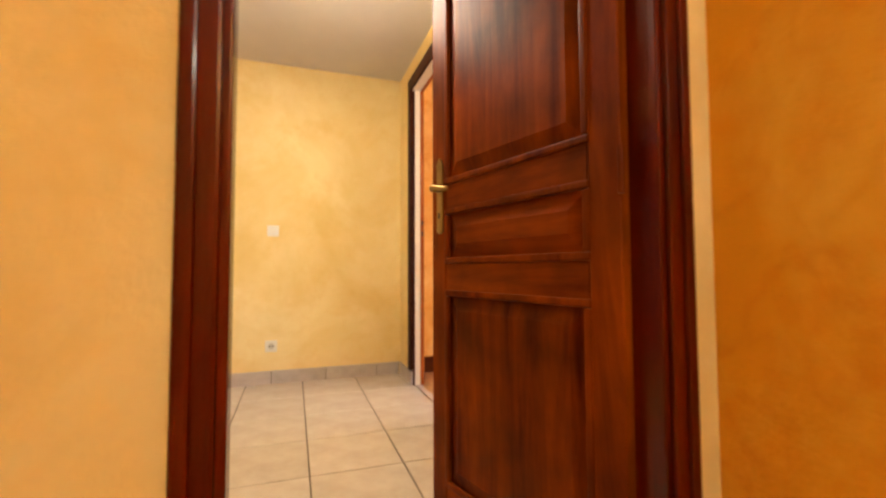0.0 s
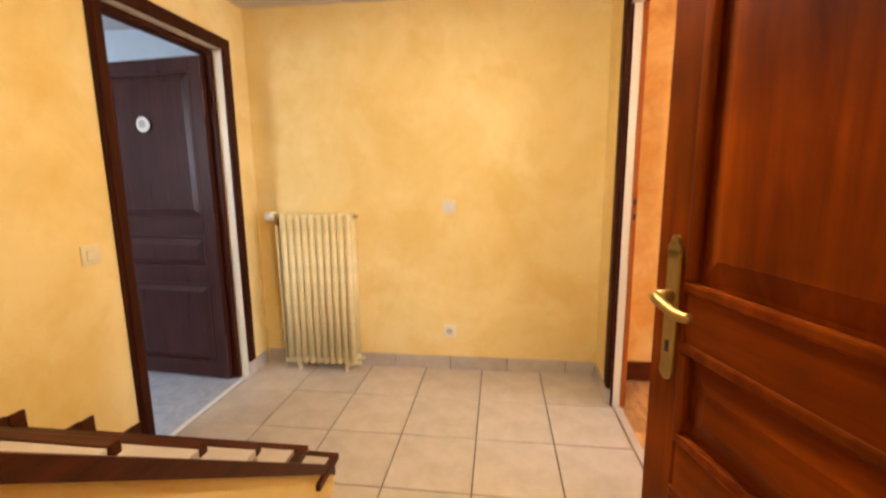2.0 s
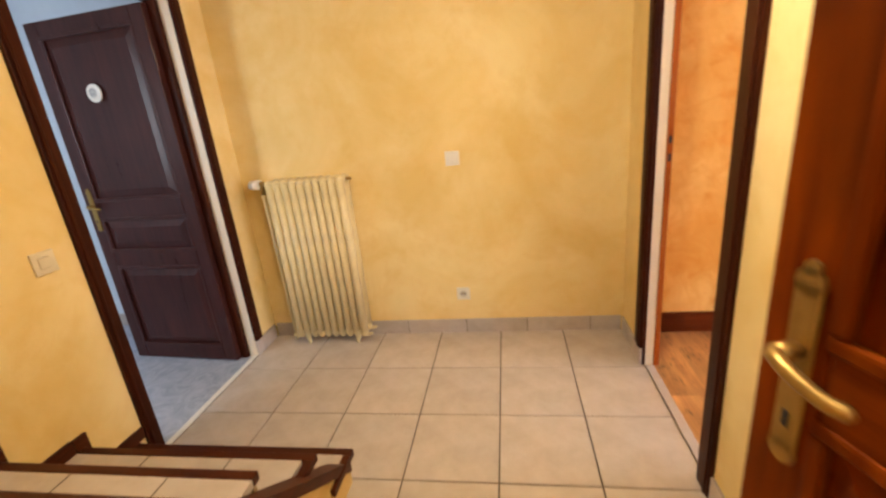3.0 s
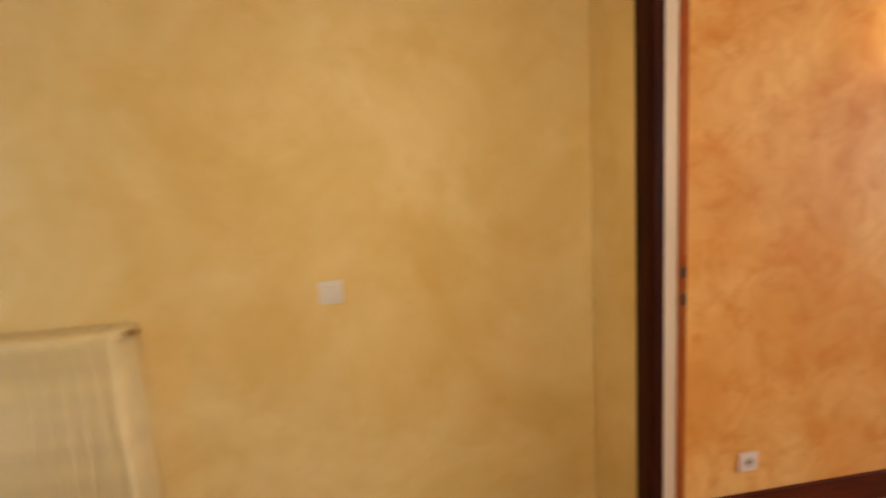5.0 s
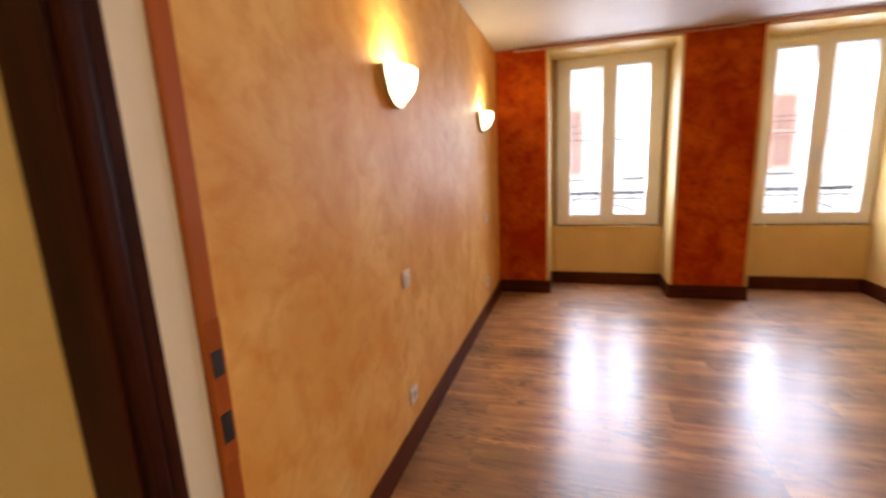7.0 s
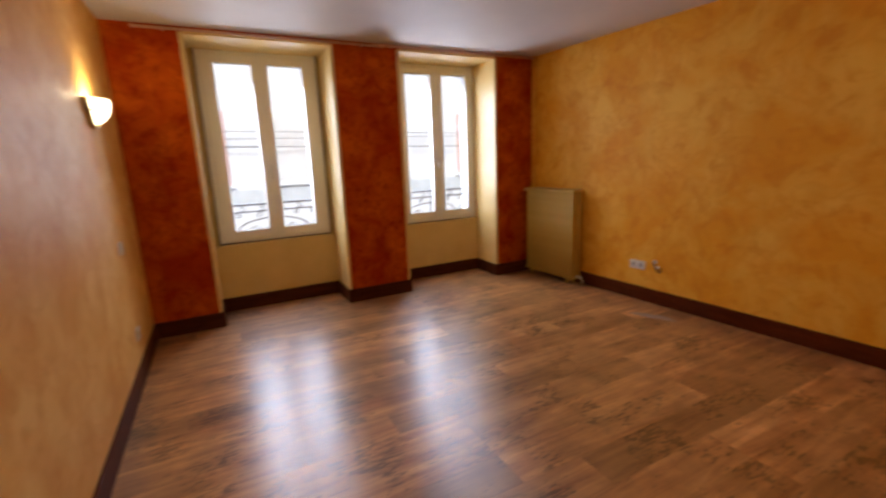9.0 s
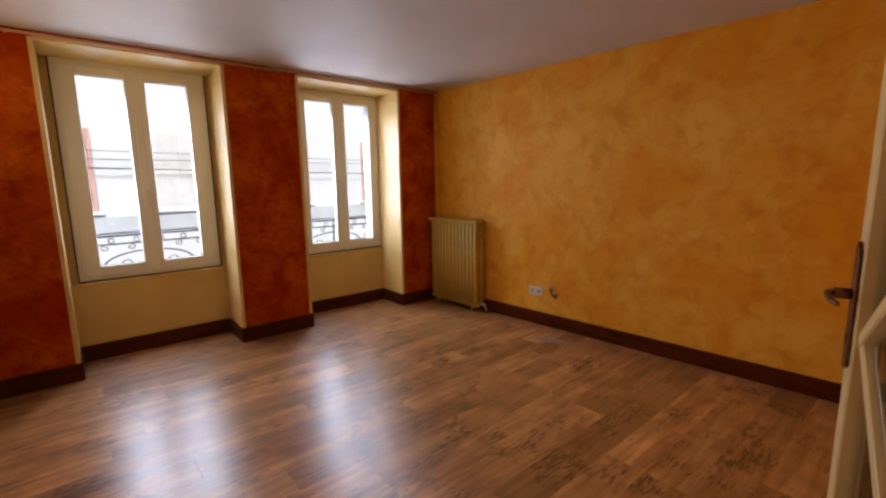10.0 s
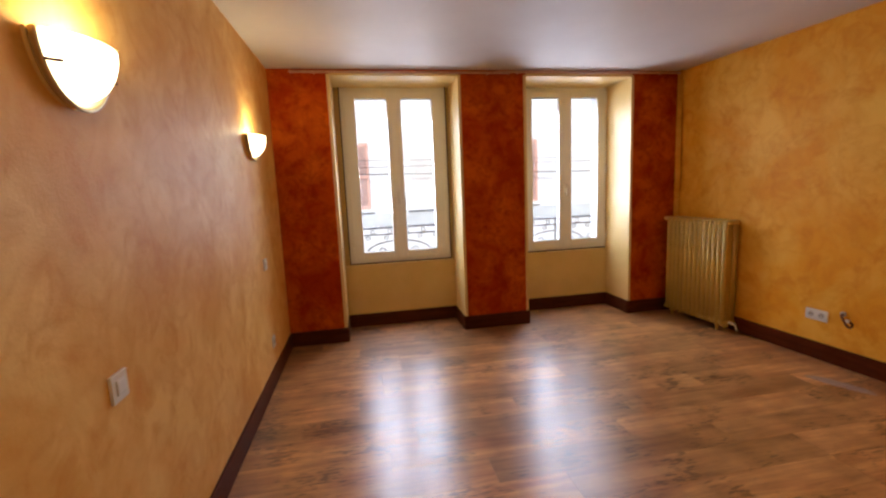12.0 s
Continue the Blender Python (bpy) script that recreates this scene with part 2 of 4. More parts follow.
M_LAMINATE = wood("brown_oak_laminate", (0.240, 0.089, 0.030), (0.56, 0.292, 0.107), 0.36, along=1, grain=8, vary=0.26, knots=0.6, flecks=0.62, spec=0.5, ior=2.0, brushed=0.72, relief=0.05)
M_BASEBOARD = wood("dark_brown_baseboard", (0.062, 0.0115, 0.0030), (0.125, 0.028, 0.0070), 0.5, along=0, grain=10, spec=0.05)
M_RADIATOR = material("cream_radiator_enamel", (0.76, 0.62, 0.32), 0.4, spots=(0.66, 0.53, 0.28), spot_scale=8, bump=0.05)
M_RADIATOR_OLIVE = material("mustard_radiator_enamel", (0.62, 0.43, 0.10), 0.42, spots=(0.55, 0.36, 0.07), spot_scale=8, bump=0.05)
M_PLASTIC = material("white_switch_plastic", (0.80, 0.76, 0.68), 0.35, spot_scale=3, bump=0.01)
M_SWITCHCREAM = material("cream_switch_plastic", (0.76, 0.66, 0.46), 0.35, spot_scale=3, bump=0.01)
M_RECESS = material("recess_shade_plastic", (0.58, 0.53, 0.46), 0.5, spot_scale=3, bump=0.01)
M_HANDLE = material("white_handle_lacquer", (0.90, 0.89, 0.87), 0.25, spot_scale=3, bump=0.01)
M_PVC = material("white_window_vinyl", (0.88, 0.87, 0.86), 0.32, spot_scale=3, bump=0.01, spots=(0.85, 0.84, 0.82))
M_FRAMELINE = material("dark_brown_edge_line", (0.060, 0.030, 0.016), 0.7, spot_scale=20)
# holes are solid bits on the surface, their dark depth painted black
M_BLACK = material("dark_hole_fill", (0.012, 0.010, 0.010), 0.6, spot_scale=3)
M_BRASS = material("aged_brass", (0.42, 0.27, 0.080), 0.42, metal=0.85, spots=(0.36, 0.22, 0.06), spot_scale=25, bump=0.05)
M_RIM = material("pale_satin_brass", (0.62, 0.52, 0.32), 0.38, metal=0.55, spots=(0.56, 0.46, 0.27), spot_scale=18, bump=0.03)
M_DARKBRASS = material("dark_bronze", (0.20, 0.085, 0.05), 0.35, metal=1.0, spot_scale=25, bump=0.05)
M_IRON = material("black_wrought_iron", (0.03, 0.03, 0.035), 0.5, metal=0.6, spot_scale=25)
M_FACADE = material("white_render_facade", (0.74, 0.77, 0.82), 0.85, spot_scale=0.8, bump=0.2, spots=(0.69, 0.72, 0.77))
M_BAND = material("blue_grey_stone_band", (0.58, 0.63, 0.68), 0.85, spot_scale=2, bump=0.2)
M_SHUTTER = material("pale_red_shutter_paint", (0.70, 0.42, 0.36), 0.6, spot_scale=5)
M_STREET = material("asphalt", (0.06, 0.06, 0.06), 0.9, spot_scale=3, bump=0.4)
M_OPAL = glowing("lit_opal_glass", (1.0, 0.86, 0.55), 7.0)
M_DOME = glowing("lit_opal_dome", (1.0, 0.82, 0.58), 1.2)
M_GLASS = glazing("window_glass")
M_PINKROD = material("pale_pink_lacquered_rod", (0.60, 0.36, 0.26), 0.4, spot_scale=10)


# ---- building helpers ----
def thing(name, label, category, m=None, group="", kind=""):
    ob = tagged(new(name), label, category, group, kind)
    if m is not None:
        ob.matrix_world = m
    return ob


def part(name, bm, mat, parent=None, label="", m=None, smooth=False):
    mesh = bpy.data.meshes.new(name)
    bmesh.ops.recalc_face_normals(bm, faces=bm.faces)
    if smooth:
        for f in bm.faces:
            f.smooth = True
    bm.to_mesh(mesh)
    bm.free()
    mesh.materials.append(mat)
    ob = new(name, mesh)
    ob.parent = parent
    if m is not None:
        ob.matrix_basis = m
    return tagged(ob, label)


def put(bm, x0, y0, z0, x1, y1, z1, bevel=0.0, seg=1):
    """Adds a box between two corners."""
    made = bmesh.ops.create_cube(bm, size=1.0, matrix=Matrix.LocRotScale(((x0 + x1) / 2, (y0 + y1) / 2, (z0 + z1) / 2), None, (abs(x1 - x0), abs(y1 - y0), abs(z1 - z0))))
    if bevel:
        edges = {e for v in made["verts"] for e in v.link_edges}
        bmesh.ops.bevel(bm, geom=list(edges), offset=bevel, segments=seg, affect="EDGES", profile=0.6)
    return bm


def block(*corners, bevel=0.0, seg=1):
    return put(bmesh.new(), *corners, bevel=bevel, seg=seg)


def rod(bm, a, b, r, sides=12, r2=None):
    """Adds a round bar from a to b."""
    a, b = Vector(a), Vector(b)
    m = Matrix.Translation((a + b) / 2) @ (b - a).to_track_quat("Z", "Y").to_matrix().to_4x4()
    bmesh.ops.create_cone(bm, cap_ends=True, segments=sides, radius1=r, radius2=r if r2 is None else r2, depth=(b - a).length, matrix=m)
    return bm


def sweep(bm, points, r, sides=8, r_end=None):
    """Adds a smooth round tube along the points, with closed ends."""
    pts = [Vector(p) for p in points]
    fine = []
    for i in range(len(pts) - 1):
        p0, p1, p2, p3 = pts[max(0, i - 1)], pts[i], pts[i + 1], pts[min(len(pts) - 1, i + 2)]
        for k in range(4):
            u = k / 4
            fine.append(0.5 * (2 * p1 + (p2 - p0) * u + (2 * p0 - 5 * p1 + 4 * p2 - p3) * u * u + (3 * p1 - p0 - 3 * p2 + p3) * u ** 3))
    fine.append(pts[-1])
    rings = []
    for i, p in enumerate(fine):
        way = (fine[min(i + 1, len(fine) - 1)] - fine[max(i - 1, 0)]).normalized()
        side = way.cross(Vector((0.31, 0.17, 0.93))).normalized()
        up = way.cross(side)
        rr = r + ((r_end or r) - r) * i / (len(fine) - 1)
        rings.append([bm.verts.new(p + rr * (math.cos(2 * math.pi * j / sides) * side + math.sin(2 * math.pi * j / sides) * up)) for j in range(sides)])
    for a, b in zip(rings, rings[1:]):
        for j in range(sides):
            bm.faces.new((a[j], a[(j + 1) % sides], b[(j + 1) % sides], b[j]))
    bm.faces.new(rings[0])
    bm.faces.new(rings[-1])
    return bm


def ball(bm, c, r, scale=(1, 1, 1), u=12, v=8):
    bmesh.ops.create_uvsphere(bm, u_segments=u, v_segments=v, radius=r, matrix=Matrix.LocRotScale(c, None, scale))
    return bm


def prism(points, axis, lo, hi):
    """A polygon given in two of the axes, drawn out along the third from lo to hi."""
    bm = bmesh.new()

    def place(p, q):
        c = list(p)
        c.insert(axis, q)
        return bm.verts.new(c)

    a, b = [place(p, lo) for p in points], [place(p, hi) for p in points]
    bm.faces.new(a)
    bm.faces.new(b)
    for i in range(len(a)):
        j = (i + 1) % len(a)
        bm.faces.new((a[i], a[j], b[j], b[i]))
    return bm


def setting(name, bm, mat, label, category="wall"):
    return tagged(part(name, bm, mat), label, category, kind="structure")


def boxes(*list_of_corners):
    bm = bmesh.new()
    for c in list_of_corners:
        put(bm, *c)
    return bm


# ---- the building's shell ----
H, HR = 2.35, 2.385            # ceilings: landing, room
LX, RX, RX2 = -1.53, 0.735, 0.81   # landing's side walls; room face of the partition
FY, NY, SY = 3.63, 3.589, -0.25    # landing's end wall; room's long walls
WX, GX = 4.874, 5.30           # window wall's face; window frames
SKEW = 0.06                    # the south wall runs out of square


def south(x):
    return SY + (x - WX) * SKEW


OPEN_W = ((1.975, 3.09), (0.262, 1.34))

floor = setting("floor_landing", boxes((LX - 0.019, 0.889, -0.2, 0.772, FY, -0.005)), M_GROUT, "beige glazed floor tiles with dark joints on the landing", "floor")
setting("wall_landing_end", boxes((LX - 0.1, FY, -0.2, 0.77, FY + 0.12, H + 0.2)), M_YELLOW, "yellow sponged plaster wall at the end of the landing")
setting("wall_landing_west", boxes((LX - 0.1, -0.2, -0.2, LX, 2.56, 3.9), (LX - 0.1, 3.38, -0.2, LX, FY, H + 0.2), (LX - 0.1, 2.56, 2.05, LX, 3.38, H + 0.2)), M_YELLOW, "yellow sponged plaster wall with the bathroom doorway")
setting("wall_partition", boxes((RX, 3.244, -0.1, 0.772, FY, HR + 0.2), (RX, 0.8885, -1.4, 0.772, 2.50, HR + 0.2), (RX, 2.50, 2.13, 0.772, 3.244, HR + 0.2)), M_YELLOW, "yellow sponged plaster partition between landing and room")
# same wall line as the partition, coloured deeper orange up to the door
setting("wall_stair_east", boxes((RX, -2.3, -1.4, 0.772, 0.888, HR + 0.2)), M_GOLD, "sponged plaster wall beside the lower stairs, deeper orange than the landing")
setting("wall_room_west", boxes((0.774, 3.244, -0.1, RX2, NY, HR + 0.2), (0.774, SY - 0.3, -0.1, RX2, 2.50, HR + 0.2), (0.774, 2.50, 2.13, RX2, 3.244, HR + 0.2)), M_GOLD, "golden sponged plaster wall beside the room's doorway")
setting("wall_stair_door", boxes((-1.6, 0.888, -1.4, -0.188, 0.924, 3.9), (0.630, 0.888, -1.4, RX - 0.0005, 0.924, H + 0.2), (-0.188, 0.888, 2.06, 0.630, 0.924, H + 0.2)), M_YELLOW, "yellow sponged plaster wall round the staircase door")
setting("wall_stair_west", boxes((-1.05, -2.2, -1.4, -0.95, 0.887, H + 0.2)), M_YELLOW, "yellow sponged plaster wall beside the lower stairs")
setting("wall_stair_south", boxes((-1.05, -2.3, -1.4, RX - 0.0005, -2.2, H + 0.2)), M_YELLOW, "yellow sponged plaster wall at the foot of the stairs")
setting("wall_room_north", boxes((0.772, NY, -0.1, 5.75, NY + 0.16, HR + 0.2)), M_PEACH, "peach sponged plaster wall with two sconces")
setting("wall_room_south", prism([(0.772, south(0.772)), (5.75, south(5.75)), (5.75, SY - 0.45), (0.772, SY - 0.45)], 2, -0.1, HR + 0.2), M_GOLD, "golden sponged plaster wall behind the radiator")
wall_bits = []
for y0, y1 in ((3.09, NY), (1.34, 1.975), (SY, 0.262)):
    wall_bits.append((WX, y0, -0.1, 5.62, y1, HR + 0.2))
for y0, y1 in OPEN_W:
    wall_bits.append((WX, y0, 2.345, 5.62, y1, HR + 0.2))
setting("wall_room_windows", boxes(*wall_bits), M_RED, "rust red ragged plaster wall between the windows")
lining, outer = bmesh.new(), bmesh.new()
for y0, y1 in OPEN_W:
    put(lining, WX - 0.003, y0 - 0.022, 0.12, GX + 0.07, y0 + 0.003, 2.348)
    put(lining, WX - 0.003, y1 - 0.003, 0.12, GX + 0.07, y1 + 0.022, 2.348)
    put(lining, WX - 0.003, y0 + 0.003, 2.335, GX + 0.07, y1 - 0.003, 2.360)
    put(lining, GX - 0.02, y0 + 0.003, -0.05, GX + 0.07, y1 - 0.003, 0.615)
    put(lining, GX + 0.030, y0 + 0.003, 0.615, GX + 0.07, y0 + 0.060, 2.335)
    put(lining, GX + 0.030, y1 - 0.060, 0.615, GX + 0.07, y1 - 0.003, 2.335)
    put(outer, GX + 0.0705, y0 - 0.022, 0.12, 5.61, y0 + 0.005, 2.348)
    put(outer, GX + 0.0705, y1 - 0.005, 0.12, 5.61, y1 + 0.022, 2.348)
    put(outer, GX + 0.0705, y0 + 0.0055, 2.333, 5.61, y1 - 0.0055, 2.360)
    put(outer, GX + 0.0705, y0 + 0.0055, -0.05, 5.64, y1 - 0.0055, 0.612)
setting("trim_window_outer_reveals", outer, M_FACADE, "white rendered outer reveals and stone sills of the windows", "trim")
setting("trim_window_reveals", lining, M_CREAM, "cream painted window reveals and panels under the sills", "trim")
setting("ceiling_landing", boxes((-0.56, 0.925, H, RX, FY, H + 0.12), (LX, 2.0, H, -0.56, FY, H + 0.12)), M_CEIL, "white painted landing ceiling", "ceiling")
setting("ceiling_room", boxes((RX2, SY - 0.3, HR, WX, NY, HR + 0.12)), M_CEIL, "white painted satin room ceiling", "ceiling")
setting("ceiling_stair", boxes((-0.95, -2.2, H, RX, 0.888, H + 0.12)), M_CEIL, "white painted ceiling over the lower stairs", "ceiling")
setting("wall_upper_stair", boxes((-0.56, 0.925, H + 0.12, -0.46, 2.1, 3.9), (LX, 2.0, H + 0.12, -0.56, 2.1, 3.9)), M_YELLOW, "yellow plaster wall round the upper flight")
setting("ceiling_upper_stair", boxes((LX, 0.905, 3.9, -0.46, 2.1, 4.0)), M_CEIL, "white ceiling over the upper flight", "ceiling")
room_floor = setting("floor_room", boxes((0.772, SY - 0.3, -0.2, 5.3, NY, -0.009)), M_GROUT, "brown oak laminate floor of the empty room", "floor")

# bathroom seen through the open door
setting("floor_bathroom", boxes((-3.6, 0.8, -0.2, LX - 0.1, 3.85, -0.002), (LX - 0.1, 2.569, -0.19, LX - 0.02, 3.371, -0.0025)), M_BLUEFLOOR, "grey blue marbled vinyl bathroom floor", "floor")
setting("wall_bathroom", boxes((-3.7, 0.7, -0.2, -3.6, 3.95, H + 0.1), (-3.6, 3.85, -0.2, LX - 0.1, 3.95, H + 0.1), (-3.6, 0.7, -0.2, LX - 0.1, 0.8, H + 0.1)), M_BLUEWALL, "pale blue painted bathroom wall")
setting("ceiling_bathroom", boxes((-3.6, 0.8, H, LX - 0.1, 3.85, H + 0.1)), M_CEIL, "white bathroom ceiling", "ceiling")
setting("wall_bathroom_east", boxes((LX - 0.112, 0.8, -0.1, LX - 0.1, 2.56, H), (LX - 0.112, 3.38, -0.1, LX - 0.1, 3.85, H), (LX - 0.112, 2.56, 2.05, LX - 0.1, 3.38, H)), M_BLUEWALL, "pale blue painted bathroom wall beside the door")
bb = bmesh.new()
put(bb, -3.6, 3.838, -0.002, LX - 0.12, 3.85, 0.09)
put(bb, -3.6, 0.8, -0.002, -3.588, 3.838, 0.09)
setting("baseboard_bathroom", bb, M_SKIRT, "grey bathroom skirting", "baseboard")


# ---- doors ----
def handle_set(parent, x, z, plate_mat, side, toward=-1, thick=1.0, drop=1.0):
    """Long shaped plate with a curved lever on one face of a leaf (side +1 or -1)."""
    y = side * 0.020
    bm = block(x - 0.0165, y, z - 0.135, x + 0.0165, y + side * 0.006, z + 0.080, bevel=0.002)
    rod(bm, (x, y, z + 0.080), (x, y + side * 0.006, z + 0.080), 0.0165, 16)
    rod(bm, (x, y, z + 0.096), (x, y + side * 0.006, z + 0.096), 0.009, 12)
    rod(bm, (x, y, z - 0.135), (x, y + side * 0.006, z - 0.135), 0.0165, 16)
    plate = part("handle_plate", bm, plate_mat, parent, "long shaped metal handle plate")
    bm = bmesh.new()
    rod(bm, (x, y + side * 0.004, z), (x, y + side * 0.034, z), 0.011, 12)
    pts = [(x, 0.034, z), (x + toward * 0.016, 0.043, z + 0.002), (x + toward * 0.040, 0.045, z - 0.004 * drop), (x + toward * 0.068, 0.042, z - 0.011 * drop), (x + toward * 0.084, 0.037, z - 0.012 * drop)]
    sweep(bm, [(a, y + side * b, c) for a, b, c in pts], 0.0095 * thick, 12, 0.0085 * thick * thick)
    ball(bm, (pts[-1][0], y + side * pts[-1][1], pts[-1][2]), 0.0088 * thick * thick, u=10, v=6)
    part("lever", bm, plate_mat, plate, "curved lever handle", smooth=True)
    part("keyhole", block(x - 0.004, y + side * 0.0055, z - 0.10, x + 0.004, y + side * 0.0075, z - 0.08), M_BLACK, plate)


def panel_leaf(name, label, m, w, h, mat, mat_across, panels, metal, handle_z, bottom=0.008):
    """A framed leaf with raised and fielded panels; local x runs from the hinges to the free edge."""
    door = thing(name, label, "door", m, kind="structure")
    t = 0.020
    side = 0.082
    part("stile", block(0, -t, bottom, side, t, h, bevel=0.003), mat, door)
    part("stile", block(w - side, -t, bottom, w, t, h, bevel=0.003), mat, door)
    edges = [bottom] + [z for p in panels for z in p] + [h]
    for z0, z1 in zip(edges[::2], edges[1::2]):
        part("rail", block(side + 0.001, -t + 0.0005, z0, w - side - 0.001, t - 0.0005, z1, bevel=0.003), mat_across, door)
    for z0, z1 in panels:
        bm = block(side - 0.002, -0.008, z0 - 0.002, w - side + 0.002, 0.008, z1 + 0.002)
        for s in (1, -1):
            a, b = 0.022, 0.060
            lo = [(side + a, z0 + a), (w - side - a, z0 + a), (w - side - a, z1 - a), (side + a, z1 - a)]
            hi = [(side + b, z0 + b), (w - side - b, z0 + b), (w - side - b, z1 - b), (side + b, z1 - b)]
            va = [bm.verts.new((x, s * 0.0082, z)) for x, z in lo]
            vb = [bm.verts.new((x, s * 0.0185, z)) for x, z in hi]
            bm.faces.new(vb)
            for i in range(4):
                bm.faces.new((va[i], va[(i + 1) % 4], vb[(i + 1) % 4], vb[i]))
        panel = part("panel", bm, mat if z1 - z0 > 0.4 else mat_across, door)
        bm = bmesh.new()
        for s in (1, -1):
            y0, y1 = sorted((s * 0.009, s * 0.0235))
            e = 0.016
            put(bm, side - 0.004, y0, z0 - 0.004, w - side + 0.004, y1, z0 + e, bevel=0.005, seg=2)
            put(bm, side - 0.004, y0, z1 - e, w - side + 0.004, y1, z1 + 0.004, bevel=0.005, seg=2)
            put(bm, side - 0.004, y0, z0 + e + 0.0005, side + e, y1, z1 - e - 0.0005, bevel=0.005, seg=2)
            put(bm, w - side - e, y0, z0 + e + 0.0005, w - side + 0.004, y1, z1 - e - 0.0005, bevel=0.005, seg=2)
        part("moulding", bm, mat, panel)
    for s in (1, -1):
        handle_set(door, w - 0.052, handle_z, metal, s)
    for z in (0.25, 1.02, h - 0.25):
        part("hinge", rod(bmesh.new(), (-0.004, t + 0.004, z - 0.05), (-0.004, t + 0.004, z + 0.05), 0.007, 10), mat, door)
    return door


PANELS = ((0.120, 0.745), (0.838, 1.012), (1.102, 1.930))
panel_leaf("door_1", "open red mahogany panelled door at the top of the stairs", pose(0.588, 0.962, 0, 0, 0, 104.4), 0.736, 2.03, M_REDWOOD, M_REDWOOD_X, PANELS, M_BRASS, 1.086)
bath_door = panel_leaf("door_2", "half open black-brown panelled bathroom door", pose(-1.622, 3.324, 0, 0, 0, 175.0), 0.765, 2.00, M_PLUMDOOR, M_PLUMDOOR, ((0.105, 0.640), (0.735, 0.943), (1.048, 1.925)), M_BRASS, 1.02)

plaque = thing("door_plaque", "small round white enamel plaque on the dark bathroom door", "plaque", pose(-2.049, 3.333, 1.624, 0, 0, 175.0))
part("disc", rod(bmesh.new(), (0, 0, 0), (0, 0.008, 0), 0.046, 28), M_PLASTIC, plaque)
bm = bmesh.new()
bmesh.ops.create_cone(bm, cap_ends=True, segments=20, radius1=0.024, radius2=0.024, depth=0.002, matrix=pose(0.004, 0.009, 0.002, 90, 0, 0))
part("grey_motif", bm, material("grey_plaque_print", (0.28, 0.27, 0.26), 0.4, spots=(0.55, 0.53, 0.5), spot_scale=60), plaque)

# glazed lattice door standing open inside the room
glazed = thing("door_3", "open cream glazed lattice door against the room wall", "door", pose(0.832, 2.475, 0, 0, 0, -75.5), kind="structure")
W3, H3 = 0.70, 2.03
M_CREAMDOOR = material("cream_door_paint", (0.74, 0.53, 0.21), 0.4, spot_scale=6, bump=0.04, spots=(0.68, 0.49, 0.20))
for x0, x1 in ((0, 0.056), (W3 - 0.056, W3)):
    part("stile", block(x0, -0.019, 0.008, x1, 0.019, H3, bevel=0.003), M_CREAMDOOR, glazed)
for z0, z1 in ((0.008, 0.20), (H3 - 0.10, H3)):
    part("rail", block(0.057, -0.0185, z0, W3 - 0.057, 0.0185, z1, bevel=0.003), M_CREAMDOOR, glazed)
lat0, lat1, za, zb = 0.057, W3 - 0.057, 0.20, H3 - 0.10
rows = 4
for i in range(rows):
    z0, z1 = za + (zb - za) * i / rows, za + (zb - za) * (i + 1) / rows
    for (xa, zc), (xb, zd) in (((lat0, z0), (lat1, z1)), ((lat0, z1), (lat1, z0))):
        d = Vector((xb - xa, 0, zd - zc))
        ang = math.degrees(math.atan2(d.z, d.x))
        yo = 0.0 if zc == z0 else 0.003
        bm = block(-d.length / 2, -0.012 + yo, -0.013, d.length / 2, 0.010 + yo, 0.013, bevel=0.003)
        part("glazing_bar", bm, M_CREAMDOOR, glazed, m=pose((xa + xb) / 2, 0, (zc + zd) / 2, 0, -ang, 0))
pane = part("pane", block(lat0 - 0.004, -0.003, za - 0.004, lat1 + 0.004, 0.001, zb + 0.004), M_GLASS, glazed, "clear glass")
pane.visible_shadow = False
for s in (1, -1):
    handle_set(glazed, W3 - 0.029, 1.150, M_DARKBRASS, s, thick=0.72, drop=0.3)
for z in (0.25, 1.02, 1.80):
    part("hinge", rod(bmesh.new(), (-0.004, 0.022, z - 0.05), (-0.004, 0.022, z + 0.05), 0.007, 10), M_DARKBRASS, glazed)


# door linings and casings
def casing(name, label, x, side, y0, y1, top, near=0.066, mat=None):
    """Three dark boards round an opening on a wall that faces side; y0..y1 are the inner edges."""
    frame_ob = thing(name, label, "door casing", kind="structure")
    xa, xb = sorted((x, x + side * 0.018))
    for a, b in ((y0 - near, y0), (y1, y1 + near)):
        foot = 0.098 if a > 2.6 else 0.0
        if foot:
            part("plinth", block(xa, a, 0.0, xb - side * 0.003, b, foot - 0.001, bevel=0.003), M_SKIRT, frame_ob, "pale tile plinth") if side > 0 else part("plinth", block(xa + 0.003, a, 0.0, xb, b, foot - 0.001, bevel=0.003), M_SKIRT, frame_ob, "pale tile plinth")
        part("upright", block(xa, a, foot, xb, b, top, bevel=0.004, seg=2), mat or M_DARKWOOD, frame_ob)
        part("bead", block(xb if side > 0 else xa - 0.006, a + 0.012, foot + 0.004, xb + 0.006 if side > 0 else xa, a + 0.026, top - 0.01, bevel=0.002), mat or M_DARKWOOD, frame_ob)
    part("head", block(xa, y0 - near, top + 0.0005, xb, y1 + near, top + near, bevel=0.004, seg=2), mat or M_DARKWOOD, frame_ob)
    return frame_ob


